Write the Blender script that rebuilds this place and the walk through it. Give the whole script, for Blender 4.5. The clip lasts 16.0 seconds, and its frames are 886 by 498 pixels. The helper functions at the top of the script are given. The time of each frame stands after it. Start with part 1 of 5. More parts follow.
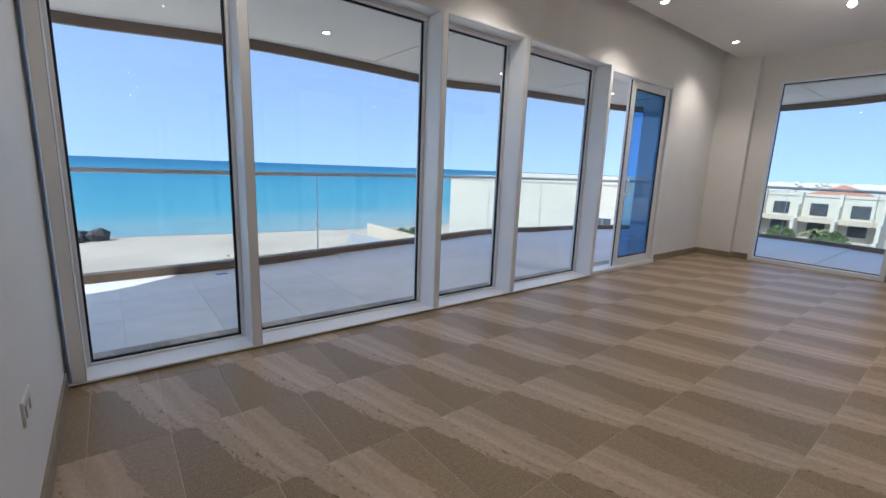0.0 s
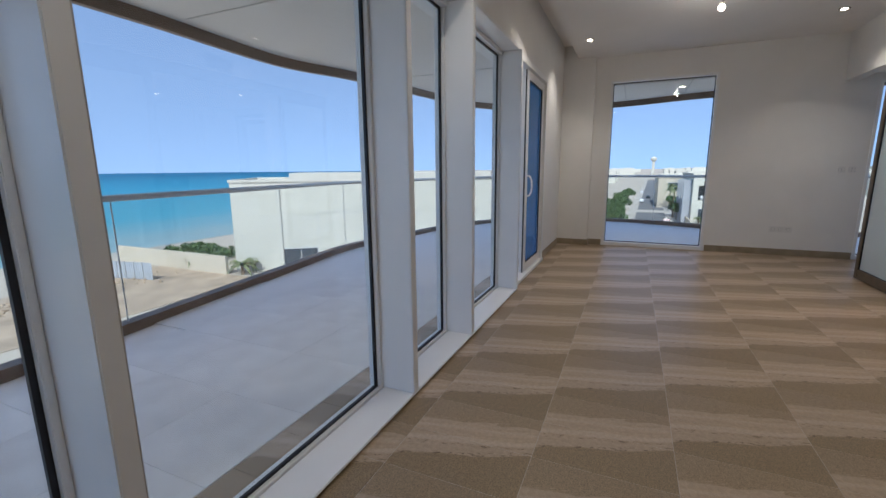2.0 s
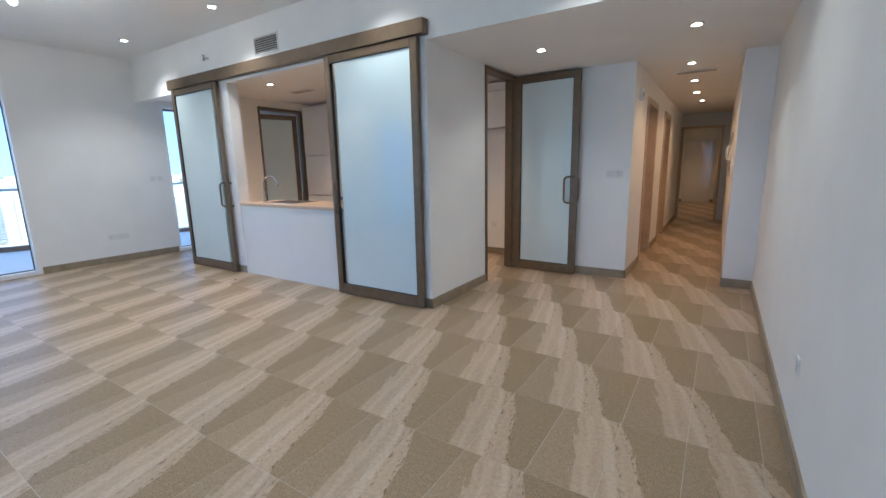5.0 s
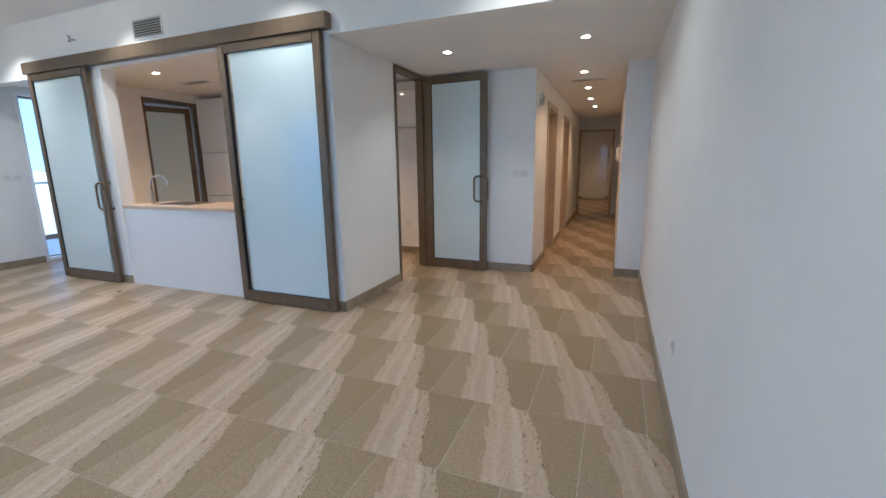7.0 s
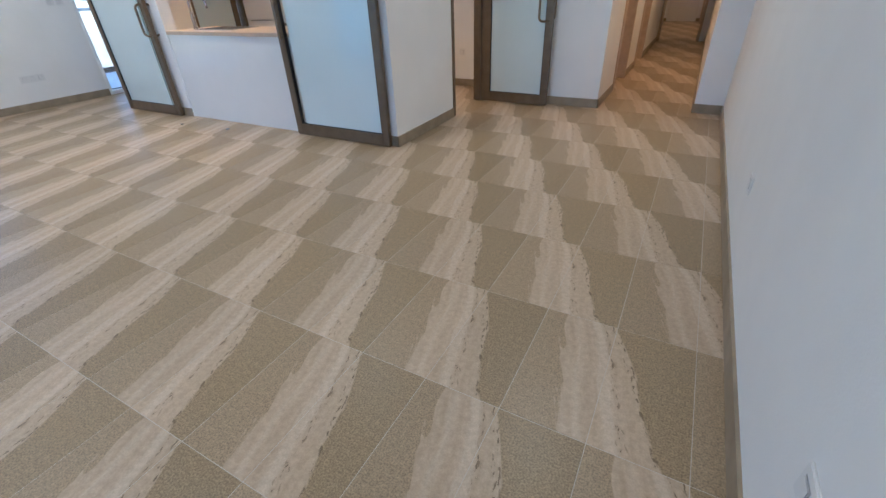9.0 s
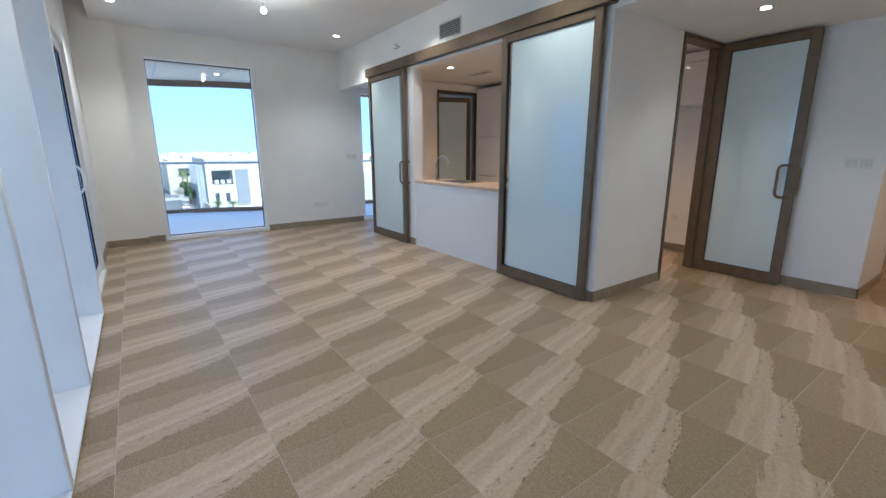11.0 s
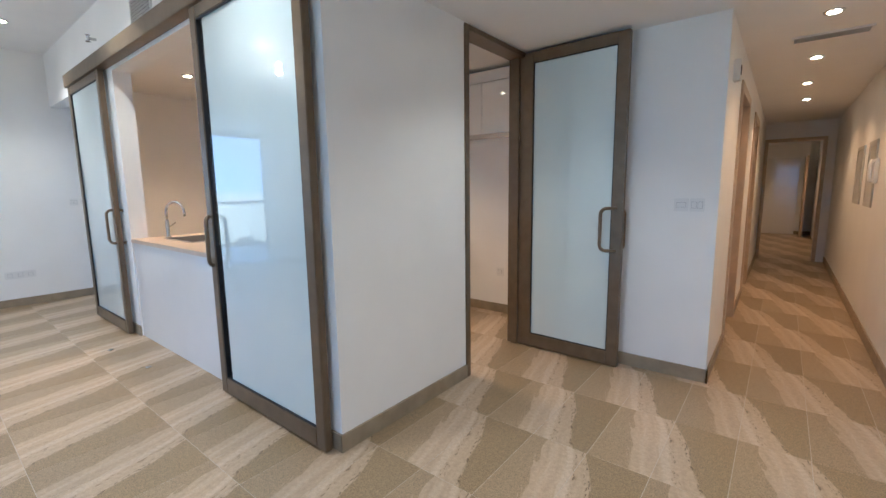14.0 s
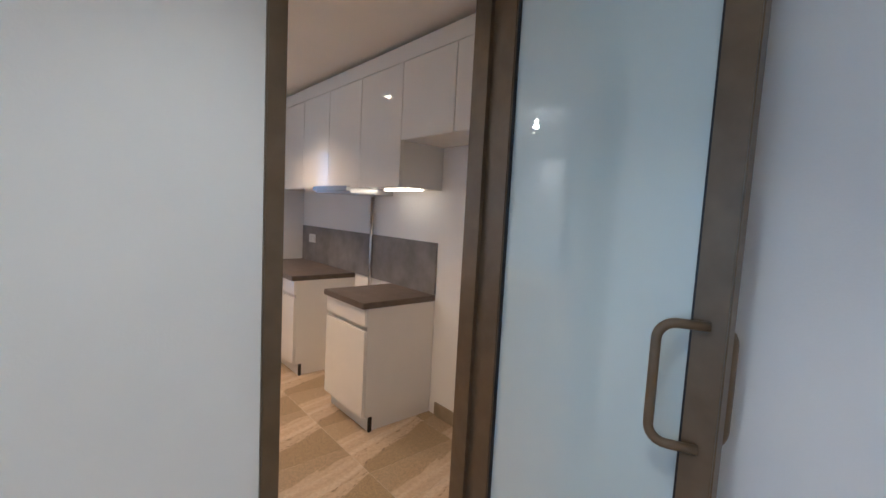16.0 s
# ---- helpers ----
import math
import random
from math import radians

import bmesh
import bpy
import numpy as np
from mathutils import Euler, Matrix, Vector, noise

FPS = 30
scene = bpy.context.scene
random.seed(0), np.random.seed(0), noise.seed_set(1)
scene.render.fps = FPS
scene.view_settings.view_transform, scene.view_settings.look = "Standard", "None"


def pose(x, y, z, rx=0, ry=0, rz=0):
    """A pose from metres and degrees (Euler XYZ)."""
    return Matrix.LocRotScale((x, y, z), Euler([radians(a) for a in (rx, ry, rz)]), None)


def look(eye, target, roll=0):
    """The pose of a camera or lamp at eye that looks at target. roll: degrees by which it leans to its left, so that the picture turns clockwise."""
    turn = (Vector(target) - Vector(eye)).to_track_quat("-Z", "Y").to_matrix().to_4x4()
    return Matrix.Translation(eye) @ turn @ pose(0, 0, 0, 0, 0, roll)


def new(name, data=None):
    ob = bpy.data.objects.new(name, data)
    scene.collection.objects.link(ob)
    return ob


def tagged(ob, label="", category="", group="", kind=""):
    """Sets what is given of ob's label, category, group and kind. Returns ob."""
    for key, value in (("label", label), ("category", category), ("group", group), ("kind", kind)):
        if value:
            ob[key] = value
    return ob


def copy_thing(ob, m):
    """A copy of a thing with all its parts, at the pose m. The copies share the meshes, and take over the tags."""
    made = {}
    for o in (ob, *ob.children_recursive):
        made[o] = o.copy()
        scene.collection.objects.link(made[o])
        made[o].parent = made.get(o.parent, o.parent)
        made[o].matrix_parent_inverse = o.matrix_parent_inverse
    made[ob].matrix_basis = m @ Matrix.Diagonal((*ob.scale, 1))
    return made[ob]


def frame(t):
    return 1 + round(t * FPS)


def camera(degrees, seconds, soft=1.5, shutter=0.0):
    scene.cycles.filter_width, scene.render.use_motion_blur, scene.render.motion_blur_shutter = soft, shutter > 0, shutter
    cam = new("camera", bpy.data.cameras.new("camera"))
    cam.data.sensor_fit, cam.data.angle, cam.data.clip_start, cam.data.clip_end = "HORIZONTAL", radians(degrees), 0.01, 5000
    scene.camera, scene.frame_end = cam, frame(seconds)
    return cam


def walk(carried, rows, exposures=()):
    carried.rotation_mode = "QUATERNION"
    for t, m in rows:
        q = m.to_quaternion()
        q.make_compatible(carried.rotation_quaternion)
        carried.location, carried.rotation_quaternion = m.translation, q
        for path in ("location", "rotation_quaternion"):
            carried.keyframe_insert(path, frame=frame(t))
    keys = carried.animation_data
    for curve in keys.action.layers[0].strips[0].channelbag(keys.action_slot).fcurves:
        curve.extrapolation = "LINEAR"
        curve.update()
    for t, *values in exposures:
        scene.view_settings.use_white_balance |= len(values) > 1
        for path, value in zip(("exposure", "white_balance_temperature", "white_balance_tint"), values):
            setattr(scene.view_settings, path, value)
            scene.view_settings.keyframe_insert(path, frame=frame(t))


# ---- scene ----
cam = camera(92.3, 16.0)
PATH = [
    (0, (-0.092, 0.475, 1.247), (1.120, 2.020, 0.873), 2.2),
    (0.5, (-0.029, 1.021, 1.262), (1.333, 2.436, 0.880), 2.5),
    (1, (-0.012, 1.451, 1.309), (1.479, 2.727, 0.926), 1.7),
    (1.5, (0.042, 1.865, 1.293), (1.633, 3.021, 0.927), 0.8),
    (2, (0.072, 2.270, 1.306), (1.869, 3.067, 0.937), -0.5),
    (2.5, (0.149, 2.586, 1.319), (2.096, 2.828, 0.930), 0.2),
    (3, (0.323, 2.810, 1.287), (2.258, 2.487, 0.898), 1.1),
    (3.5, (0.338, 2.916, 1.292), (2.088, 2.029, 0.901), 1.1),
    (4, (0.229, 3.009, 1.324), (1.746, 1.767, 0.928), 1.0),
    (4.5, (0.103, 3.022, 1.307), (1.456, 1.600, 0.925), 0.5),
    (5, (0.008, 3.001, 1.344), (1.075, 1.353, 0.966), -1.2),
    (5.2, (-0.028, 2.984, 1.358), (0.944, 1.277, 0.980), -1.2),
    (7.3, (-0.037, 2.964, 1.350), (0.689, 1.145, 0.947), -0.9),
    (7.5, (-0.038, 2.979, 1.339), (0.747, 1.236, 0.751), -1.7),
    (8, (-0.022, 2.969, 1.277), (0.808, 1.429, 0.308), -3.5),
    (8.5, (-0.016, 2.945, 1.240), (0.754, 1.557, 0.025), -3.9),
    (9, (0.004, 2.944, 1.277), (0.843, 1.469, 0.219), -2.4),
    (9.5, (0.014, 2.946, 1.333), (0.938, 1.345, 0.569), -1.5),
    (10, (0.003, 2.980, 1.373), (1.235, 1.525, 0.769), 0.9),
    (10.2, (-0.003, 2.984, 1.371), (1.375, 1.655, 0.794), 0.7),
    (12.3, (0.322, 2.878, 1.300), (1.964, 1.804, 0.913), -0.0),
    (12.5, (0.380, 2.725, 1.326), (1.858, 1.436, 0.932), -1.1),
    (13, (0.450, 2.194, 1.331), (1.745, 0.723, 0.932), -2.6),
    (13.5, (0.500, 1.639, 1.347), (1.727, 0.099, 0.998), -2.1),
    (14, (0.545, 1.025, 1.356), (1.778, -0.525, 1.076), -0.8),
    (14.5, (0.654, 0.451, 1.348), (1.891, -1.100, 1.090), 0.8),
    (15, (0.767, -0.126, 1.374), (2.125, -1.574, 1.135), 1.1),
    (15.5, (0.886, -0.610, 1.401), (2.372, -1.979, 1.203), 3.1),
    (16, (1.141, -1.006, 1.440), (2.664, -2.333, 1.268), 3.0),
]
walk(cam, [(t, look(eye, target, roll)) for t, eye, target, roll in PATH], exposures=[(0.0, 1.15, 5700, 10), (1.5, 1.0, 5700, 10), (2.5, 0.8, 5700, 10), (3.5, 1.5, 5500, 8), (5.0, 2.0, 5000, 4), (8.0, 2.05, 5000, 4), (10.0, 2.0, 5000, 4), (12.5, 1.5, 5250, 4), (13.5, 1.9, 5150, 4), (14.5, 2.45, 4950, 4), (15.5, 2.45, 4850, 4), (16.0, 2.15, 4900, 4)])

# ---- world and lights ----
world = bpy.data.worlds.new("sky")
scene.world = world
world.use_nodes = True
wn = world.node_tree
sky = wn.nodes.new("ShaderNodeTexSky")
sky.sky_type = "NISHITA"
sky.sun_disc = False
SUN_TO = Vector((-0.64, -0.08, 0.72)).normalized()
sky.sun_elevation = math.asin(SUN_TO.z)
sky.sun_rotation = math.atan2(SUN_TO.x, SUN_TO.y)
sky.air_density, sky.dust_density, sky.ozone_density = 0.95, 0.7, 1.6
# hazy sky: the pale belt at the horizon is thinned out
sky_co = wn.nodes.new("ShaderNodeTexCoord")
sky_lift = wn.nodes.new("ShaderNodeVectorMath")
sky_lift.operation = "MULTIPLY_ADD"
sky_lift.inputs[1].default_value, sky_lift.inputs[2].default_value = (1, 1, 0.7), (0, 0, 0.30)
wn.links.new(sky_co.outputs["Generated"], sky_lift.inputs[0])
wn.links.new(sky_lift.outputs[0], sky.inputs[0])
sky_haze = wn.nodes.new("ShaderNodeHueSaturation")
sky_haze.inputs["Saturation"].default_value = 0.84
wn.links.new(sky.outputs[0], sky_haze.inputs["Color"])
wn.links.new(sky_haze.outputs[0], wn.nodes["Background"].inputs[0])
wn.nodes["Background"].inputs[1].default_value = 0.13
sun_data = bpy.data.lights.new("sun", "SUN")
sun_data.energy, sun_data.angle, sun_data.color = 2.3, radians(0.5), (1.0, 0.95, 0.87)
sun = new("sun", sun_data)
sun.matrix_world = look(SUN_TO * 50, (0, 0, 0))
SPOT_POWER = 25.0
WARM = (1.0, 0.84, 0.66)

# ---- plan, in metres ----
WX, EX = -0.37, 7.80           # west and east walls, inner faces
NY = 3.44                      # wall above and beside the windows
FRONT, GLASS = 3.35, 3.60      # front of the window fins, plane of the panes
KY = -0.253                    # wall of the kitchen bar
CX = 2.25                      # kitchen's west wall
SY = -2.28                     # wall behind the open side door
KBACK = -2.935                  # kitchen's back wall
CEIL, SOFF, KCEIL = 3.05, 2.43, 2.50
PITCH = 0.60                   # floor tiles: two side by side

# ---- materials ----
def material(name, colour, rough=0.5, metal=0.0, vary=0.06, scale=6.0, bump=0.0, bump_scale=60.0, coat=0.0, spec=0.5, random_tint=0.0):
    m = bpy.data.materials.new(name)
    m.use_nodes = True
    nt = m.node_tree
    b = nt.nodes["Principled BSDF"]
    b.inputs["Roughness"].default_value = rough
    b.inputs["Metallic"].default_value = metal
    b.inputs["Coat Weight"].default_value = coat
    b.inputs["Coat IOR"].default_value = 1.9 if coat == 1.0 else 1.5
    b.inputs["Coat Roughness"].default_value = 0.0 if coat == 1.0 else 0.03
    b.inputs["Specular IOR Level"].default_value = spec
    co = nt.nodes.new("ShaderNodeTexCoord")
    n1 = nt.nodes.new("ShaderNodeTexNoise")
    n1.inputs["Scale"].default_value, n1.inputs["Detail"].default_value = scale, 6
    nt.links.new(co.outputs["Object"], n1.inputs["Vector"])
    ramp = nt.nodes.new("ShaderNodeValToRGB")
    lo = [max(0.0, c * (1 - vary)) for c in colour]
    hi = [min(1.0, c * (1 + vary)) for c in colour]
    ramp.color_ramp.elements[0].position, ramp.color_ramp.elements[1].position = 0.3, 0.7
    ramp.color_ramp.elements[0].color, ramp.color_ramp.elements[1].color = (*lo, 1), (*hi, 1)
    nt.links.new(n1.outputs["Fac"], ramp.inputs[0])
    out = ramp.outputs[0]
    if random_tint:
        info = nt.nodes.new("ShaderNodeObjectInfo")
        mr = nt.nodes.new("ShaderNodeMapRange")
        mr.inputs["To Min"].default_value, mr.inputs["To Max"].default_value = 1 - random_tint, 1 + random_tint
        nt.links.new(info.outputs["Random"], mr.inputs["Value"])
        hsv = nt.nodes.new("ShaderNodeHueSaturation")
        nt.links.new(mr.outputs[0], hsv.inputs["Value"])
        nt.links.new(out, hsv.inputs["Color"])
        out = hsv.outputs[0]
    nt.links.new(out, b.inputs["Base Color"])
    if bump:
        n2 = nt.nodes.new("ShaderNodeTexNoise")
        n2.inputs["Scale"].default_value, n2.inputs["Detail"].default_value = bump_scale, 4
        nt.links.new(co.outputs["Object"], n2.inputs["Vector"])
        bp = nt.nodes.new("ShaderNodeBump")
        bp.inputs["Strength"].default_value, bp.inputs["Distance"].default_value = bump, 0.01
        nt.links.new(n2.outputs["Fac"], bp.inputs["Height"])
        nt.links.new(bp.outputs[0], b.inputs["Normal"])
    return m


def glass_material(name, tint, gloss):
    m = bpy.data.materials.new(name)
    m.use_nodes = True
    nt = m.node_tree
    nt.nodes.remove(nt.nodes["Principled BSDF"])
    tr = nt.nodes.new("ShaderNodeBsdfTransparent")
    tr.inputs[0].default_value = (*tint, 1)
    gl = nt.nodes.new("ShaderNodeBsdfGlossy")
    gl.inputs["Roughness"].default_value = 0.0
    lw = nt.nodes.new("ShaderNodeLayerWeight")
    lw.inputs[0].default_value = 0.12
    fr = nt.nodes.new("ShaderNodeMath")
    fr.operation = "MULTIPLY_ADD"
    fr.inputs[1].default_value, fr.inputs[2].default_value = gloss, 0.025
    nt.links.new(lw.outputs["Facing"], fr.inputs[0])
    mix = nt.nodes.new("ShaderNodeMixShader")
    nt.links.new(fr.outputs[0], mix.inputs[0])
    nt.links.new(tr.outputs[0], mix.inputs[1])
    nt.links.new(gl.outputs[0], mix.inputs[2])
    nt.links.new(mix.outputs[0], nt.nodes["Material Output"].inputs[0])
    return m


def emitter(name, colour, strength):
    m = bpy.data.materials.new(name)
    m.use_nodes = True
    b = m.node_tree.nodes["Principled BSDF"]
    b.inputs["Base Color"].default_value = (0.9, 0.85, 0.75, 1)
    b.inputs["Emission Color"].default_value = (*colour, 1)
    b.inputs["Emission Strength"].default_value = strength
    return m


def tile_material():
    """Beige stone-look porcelain: every tile carries the same print, a fine-grained olive-beige field and a pale veined band."""
    m = bpy.data.materials.new("veined_porcelain")
    m.use_nodes = True
    nt = m.node_tree
    N, L = nt.nodes.new, nt.links.new
    b = nt.nodes["Principled BSDF"]
    co = N("ShaderNodeTexCoord")
    sep = N("ShaderNodeSeparateXYZ")
    L(co.outputs["Object"], sep.inputs[0])

    def math_node(op, a, c):
        n = N("ShaderNodeMath")
        n.operation = op
        for i, v in enumerate((a, c)):
            if isinstance(v, (int, float)):
                n.inputs[i].default_value = v
            else:
                L(v, n.inputs[i])
        return n.outputs[0]

    def noise_node(scale, stretch, detail=5.0, distort=0.0):
        mp = N("ShaderNodeMapping")
        mp.inputs["Scale"].default_value = stretch
        L(co.outputs["Object"], mp.inputs["Vector"])
        n = N("ShaderNodeTexNoise")
        n.inputs["Scale"].default_value, n.inputs["Detail"].default_value = scale, detail
        n.inputs["Distortion"].default_value = distort
        L(mp.outputs[0], n.inputs["Vector"])
        return n.outputs["Fac"]

    wob = math_node("MULTIPLY", math_node("SUBTRACT", noise_node(4.5, (0.4, 1.0, 1.0), 4.0), 0.5), 0.11)
    wob2 = math_node("MULTIPLY", math_node("SUBTRACT", noise_node(4.0, (0.3, 1.1, 1.0), 3.0), 0.5), 0.10)
    u, v = sep.outputs[0], sep.outputs[1]

    def step_node(val, width):
        n = N("ShaderNodeMapRange")
        n.interpolation_type = "SMOOTHSTEP"
        n.inputs["From Min"].default_value, n.inputs["From Max"].default_value = -width, width
        L(val, n.inputs["Value"])
        return n.outputs[0]

    upper = math_node("SUBTRACT", math_node("ADD", math_node("MULTIPLY", v, -0.174), math_node("ADD", wob, 0.15)), u)
    lower = math_node("ADD", u, math_node("ADD", math_node("MULTIPLY", v, 0.364), math_node("ADD", wob2, 0.115)))
    # fine lines that run along the band, and feathered strands at one edge of it
    slant = N("ShaderNodeCombineXYZ")
    L(math_node("ADD", math_node("ADD", u, math_node("MULTIPLY", v, 0.28)), math_node("MULTIPLY", wob, 0.7)), slant.inputs[0])
    L(v, slant.inputs[1])

    def lines_node(scale, stretch, detail, distort):
        mp = N("ShaderNodeMapping")
        mp.inputs["Scale"].default_value = stretch
        L(slant.outputs[0], mp.inputs["Vector"])
        n = N("ShaderNodeTexNoise")
        n.inputs["Scale"].default_value, n.inputs["Detail"].default_value = scale, detail
        n.inputs["Distortion"].default_value = distort
        L(mp.outputs[0], n.inputs["Vector"])
        return n.outputs["Fac"]

    streak = lines_node(16.0, (2.6, 0.16, 1.0), 5.0, 0.3)
    strand = lines_node(11.0, (2.2, 0.34, 1.0), 4.0, 0.8)
    upper = math_node("ADD", upper, math_node("MULTIPLY", math_node("SUBTRACT", strand, 0.5), 0.30))
    lower = math_node("ADD", lower, math_node("MULTIPLY", math_node("SUBTRACT", strand, 0.5), 0.05))
    inside = math_node("MULTIPLY", step_node(upper, 0.012), step_node(lower, 0.004))
    band = math_node("MULTIPLY", inside, math_node("ADD", math_node("MULTIPLY", streak, 0.9), 0.42))
    # one half of the field is a paler speckle
    pale = math_node("MULTIPLY", step_node(u, 0.004), 0.24)
    band = math_node("MAXIMUM", band, pale)
    band = math_node("MAXIMUM", math_node("MINIMUM", band, 1.0), 0.0)
    grain = noise_node(160.0, (1, 1, 1), 2.0)
    coarse = noise_node(46.0, (1, 1, 1), 2.0)
    mix = N("ShaderNodeMix")
    mix.data_type = "RGBA"
    mix.inputs[6].default_value = TILE_DARK
    mix.inputs[7].default_value = TILE_LIGHT
    L(band, mix.inputs[0])

    def lay(under, colour, fac):
        n = N("ShaderNodeMix")
        n.data_type = "RGBA"
        n.inputs[7].default_value = colour
        L(fac, n.inputs[0])
        L(under, n.inputs[6])
        return n.outputs[2]

    # two whitish veins
    def vein_at(offset, tilt, width):
        run = math_node("ABSOLUTE", math_node("ADD", math_node("ADD", u, offset), math_node("ADD", math_node("MULTIPLY", v, tilt), math_node("ADD", math_node("MULTIPLY", wob, 0.45), math_node("MULTIPLY", math_node("SUBTRACT", strand, 0.5), 0.05)))), 0.0)
        return math_node("SUBTRACT", 1.0, step_node(math_node("SUBTRACT", run, width), 0.011))

    col = lay(mix.outputs[2], TILE_VEIN, math_node("MULTIPLY", math_node("MULTIPLY", vein_at(0.0, 0.27, 0.022), inside), 0.55))
    col = lay(col, TILE_VEIN, math_node("MULTIPLY", math_node("MULTIPLY", vein_at(-0.10, 0.22, 0.012), inside), 0.35))
    # brown pits beside the vein and along the crisp edge
    pits = lines_node(70.0, (1.3, 0.45, 1.0), 3.0, 0.4)
    pr = N("ShaderNodeMapRange")
    pr.inputs["From Min"].default_value, pr.inputs["From Max"].default_value = 0.56, 0.63
    L(pits, pr.inputs["Value"])
    near_vein = math_node("MAXIMUM", vein_at(0.034, 0.27, 0.010), vein_at(0.105, 0.364, 0.012))
    col = lay(col, (0.10, 0.065, 0.03, 1), math_node("MULTIPLY", math_node("MULTIPLY", pr.outputs[0], near_vein), 0.85))
    g = N("ShaderNodeMapRange")
    g.inputs["From Min"].default_value, g.inputs["From Max"].default_value = 0.3, 0.7
    L(grain, g.inputs["Value"])
    g2 = N("ShaderNodeMapRange")
    g2.inputs["From Min"].default_value, g2.inputs["From Max"].default_value = 0.3, 0.7
    g2.inputs["To Min"].default_value, g2.inputs["To Max"].default_value = 0.90, 1.10
    L(coarse, g2.inputs["Value"])
    # the field is grainy, the band smoother
    depth = math_node("SUBTRACT", 0.70, math_node("MULTIPLY", inside, 0.54))
    speckle = math_node("ADD", math_node("MULTIPLY", math_node("SUBTRACT", g.outputs[0], 0.5), depth), 1.0)
    info = N("ShaderNodeObjectInfo")
    rnd = N("ShaderNodeMapRange")
    rnd.inputs["To Min"].default_value, rnd.inputs["To Max"].default_value = 0.95, 1.05
    L(info.outputs["Random"], rnd.inputs["Value"])
    hsv = N("ShaderNodeHueSaturation")
    L(math_node("MULTIPLY", math_node("MULTIPLY", speckle, g2.outputs[0]), rnd.outputs[0]), hsv.inputs["Value"])
    L(col, hsv.inputs["Color"])
    L(hsv.outputs[0], b.inputs["Base Color"])
    rough = N("ShaderNodeMapRange")
    rough.inputs["To Min"].default_value, rough.inputs["To Max"].default_value = 0.32, 0.44
    L(streak, rough.inputs["Value"])
    L(rough.outputs[0], b.inputs["Roughness"])
    bp = N("ShaderNodeBump")
    bp.inputs["Strength"].default_value, bp.inputs["Distance"].default_value = 0.08, 0.004
    L(grain, bp.inputs["Height"])
    L(bp.outputs[0], b.inputs["Normal"])
    return m


TILE_DARK = (0.275, 0.202, 0.115, 1)
TILE_LIGHT = (0.455, 0.35, 0.245, 1)
TILE_VEIN = (0.56, 0.47, 0.37, 1)

PAINT = material("white_wall_paint", (0.85, 0.845, 0.83), 0.6, vary=0.02, scale=3, bump=0.05, bump_scale=140)
CEILING = material("white_ceiling_paint", (0.84, 0.835, 0.825), 0.7, vary=0.02, scale=2)
UPVC = material("white_frame_lacquer", (0.86, 0.875, 0.89), 0.28, vary=0.015, scale=5)
GASKET = material("black_rubber", (0.012, 0.014, 0.02), 0.5)
BRONZE = material("bronze_anodised_aluminium", (0.17, 0.125, 0.08), 0.36, metal=0.4, vary=0.10, scale=14)
FROST = material("pale_frosted_glass", (0.66, 0.78, 0.80), 0.25, vary=0.02, scale=2, spec=0.5, coat=1.0)
SKIRT = material("beige_stone_skirting", (0.30, 0.245, 0.17), 0.4, vary=0.16, scale=9)
GROUT = material("beige_grout", (0.52, 0.47, 0.40), 0.8, vary=0.06)
TILE = tile_material()
PANE = glass_material("clear_window_glass", (0.95, 0.98, 0.985), 0.25)
RAILGLASS = glass_material("clear_balustrade_glass", (0.97, 0.985, 0.98), 0.2)
DARKPANE = glass_material("blue_tinted_glass", (0.35, 0.55, 0.75), 0.5)
STEEL = material("brushed_steel", (0.55, 0.55, 0.56), 0.25, metal=1.0, vary=0.08, scale=20)
RAILMETAL = material("satin_silver_aluminium", (0.50, 0.50, 0.49), 0.4, metal=0.6, vary=0.05)
FASCIA = material("brown_metal_fascia", (0.17, 0.115, 0.075), 0.5, vary=0.12, scale=3)
SOFFIT = material("off_white_soffit_render", (0.74, 0.72, 0.68), 0.8, vary=0.04, scale=2)
BALC = material("pale_grey_balcony_porcelain", (0.78, 0.765, 0.75), 0.45, vary=0.08, scale=5, random_tint=0.04)
PLASTIC = material("white_plastic", (0.78, 0.78, 0.77), 0.35, vary=0.01)
SWITCHGREY = material("grey_plastic_and_gap_shade", (0.45, 0.45, 0.46), 0.4)
CAB = material("white_gloss_lacquer", (0.80, 0.79, 0.77), 0.07, vary=0.01, spec=0.6)
STONE = material("taupe_stone_worktop", (0.115, 0.09, 0.075), 0.35, vary=0.18, scale=12)
SPLASH = material("grey_stone_backsplash", (0.20, 0.19, 0.19), 0.4, vary=0.25, scale=7)
BARTOP = material("beige_stone_bar_top", (0.55, 0.42, 0.30), 0.3, vary=0.08, scale=10)
OAK = material("light_oak_veneer", (0.52, 0.41, 0.30), 0.45, vary=0.10, scale=10)
GREYMETAL = material("grey_vent_enamel", (0.50, 0.49, 0.47), 0.5)
# near-black parts; vent backs and the sink bowl carry their shade as colour
DARKGAP = material("near_black_and_recess_shade", (0.03, 0.03, 0.03), 0.8)
LAMPGLOW = emitter("warm_lamp_lens", (1.0, 0.80, 0.52), 9.0)
BULBGLOW = emitter("warm_bulb_glass", (1.0, 0.82, 0.58), 14.0)
STRIPGLOW = emitter("under_cabinet_strip", (1.0, 0.72, 0.45), 1.6)
VILLA = material("cream_villa_render", (0.56, 0.53, 0.44), 0.85, vary=0.05, scale=0.3, bump=0.1, bump_scale=4)
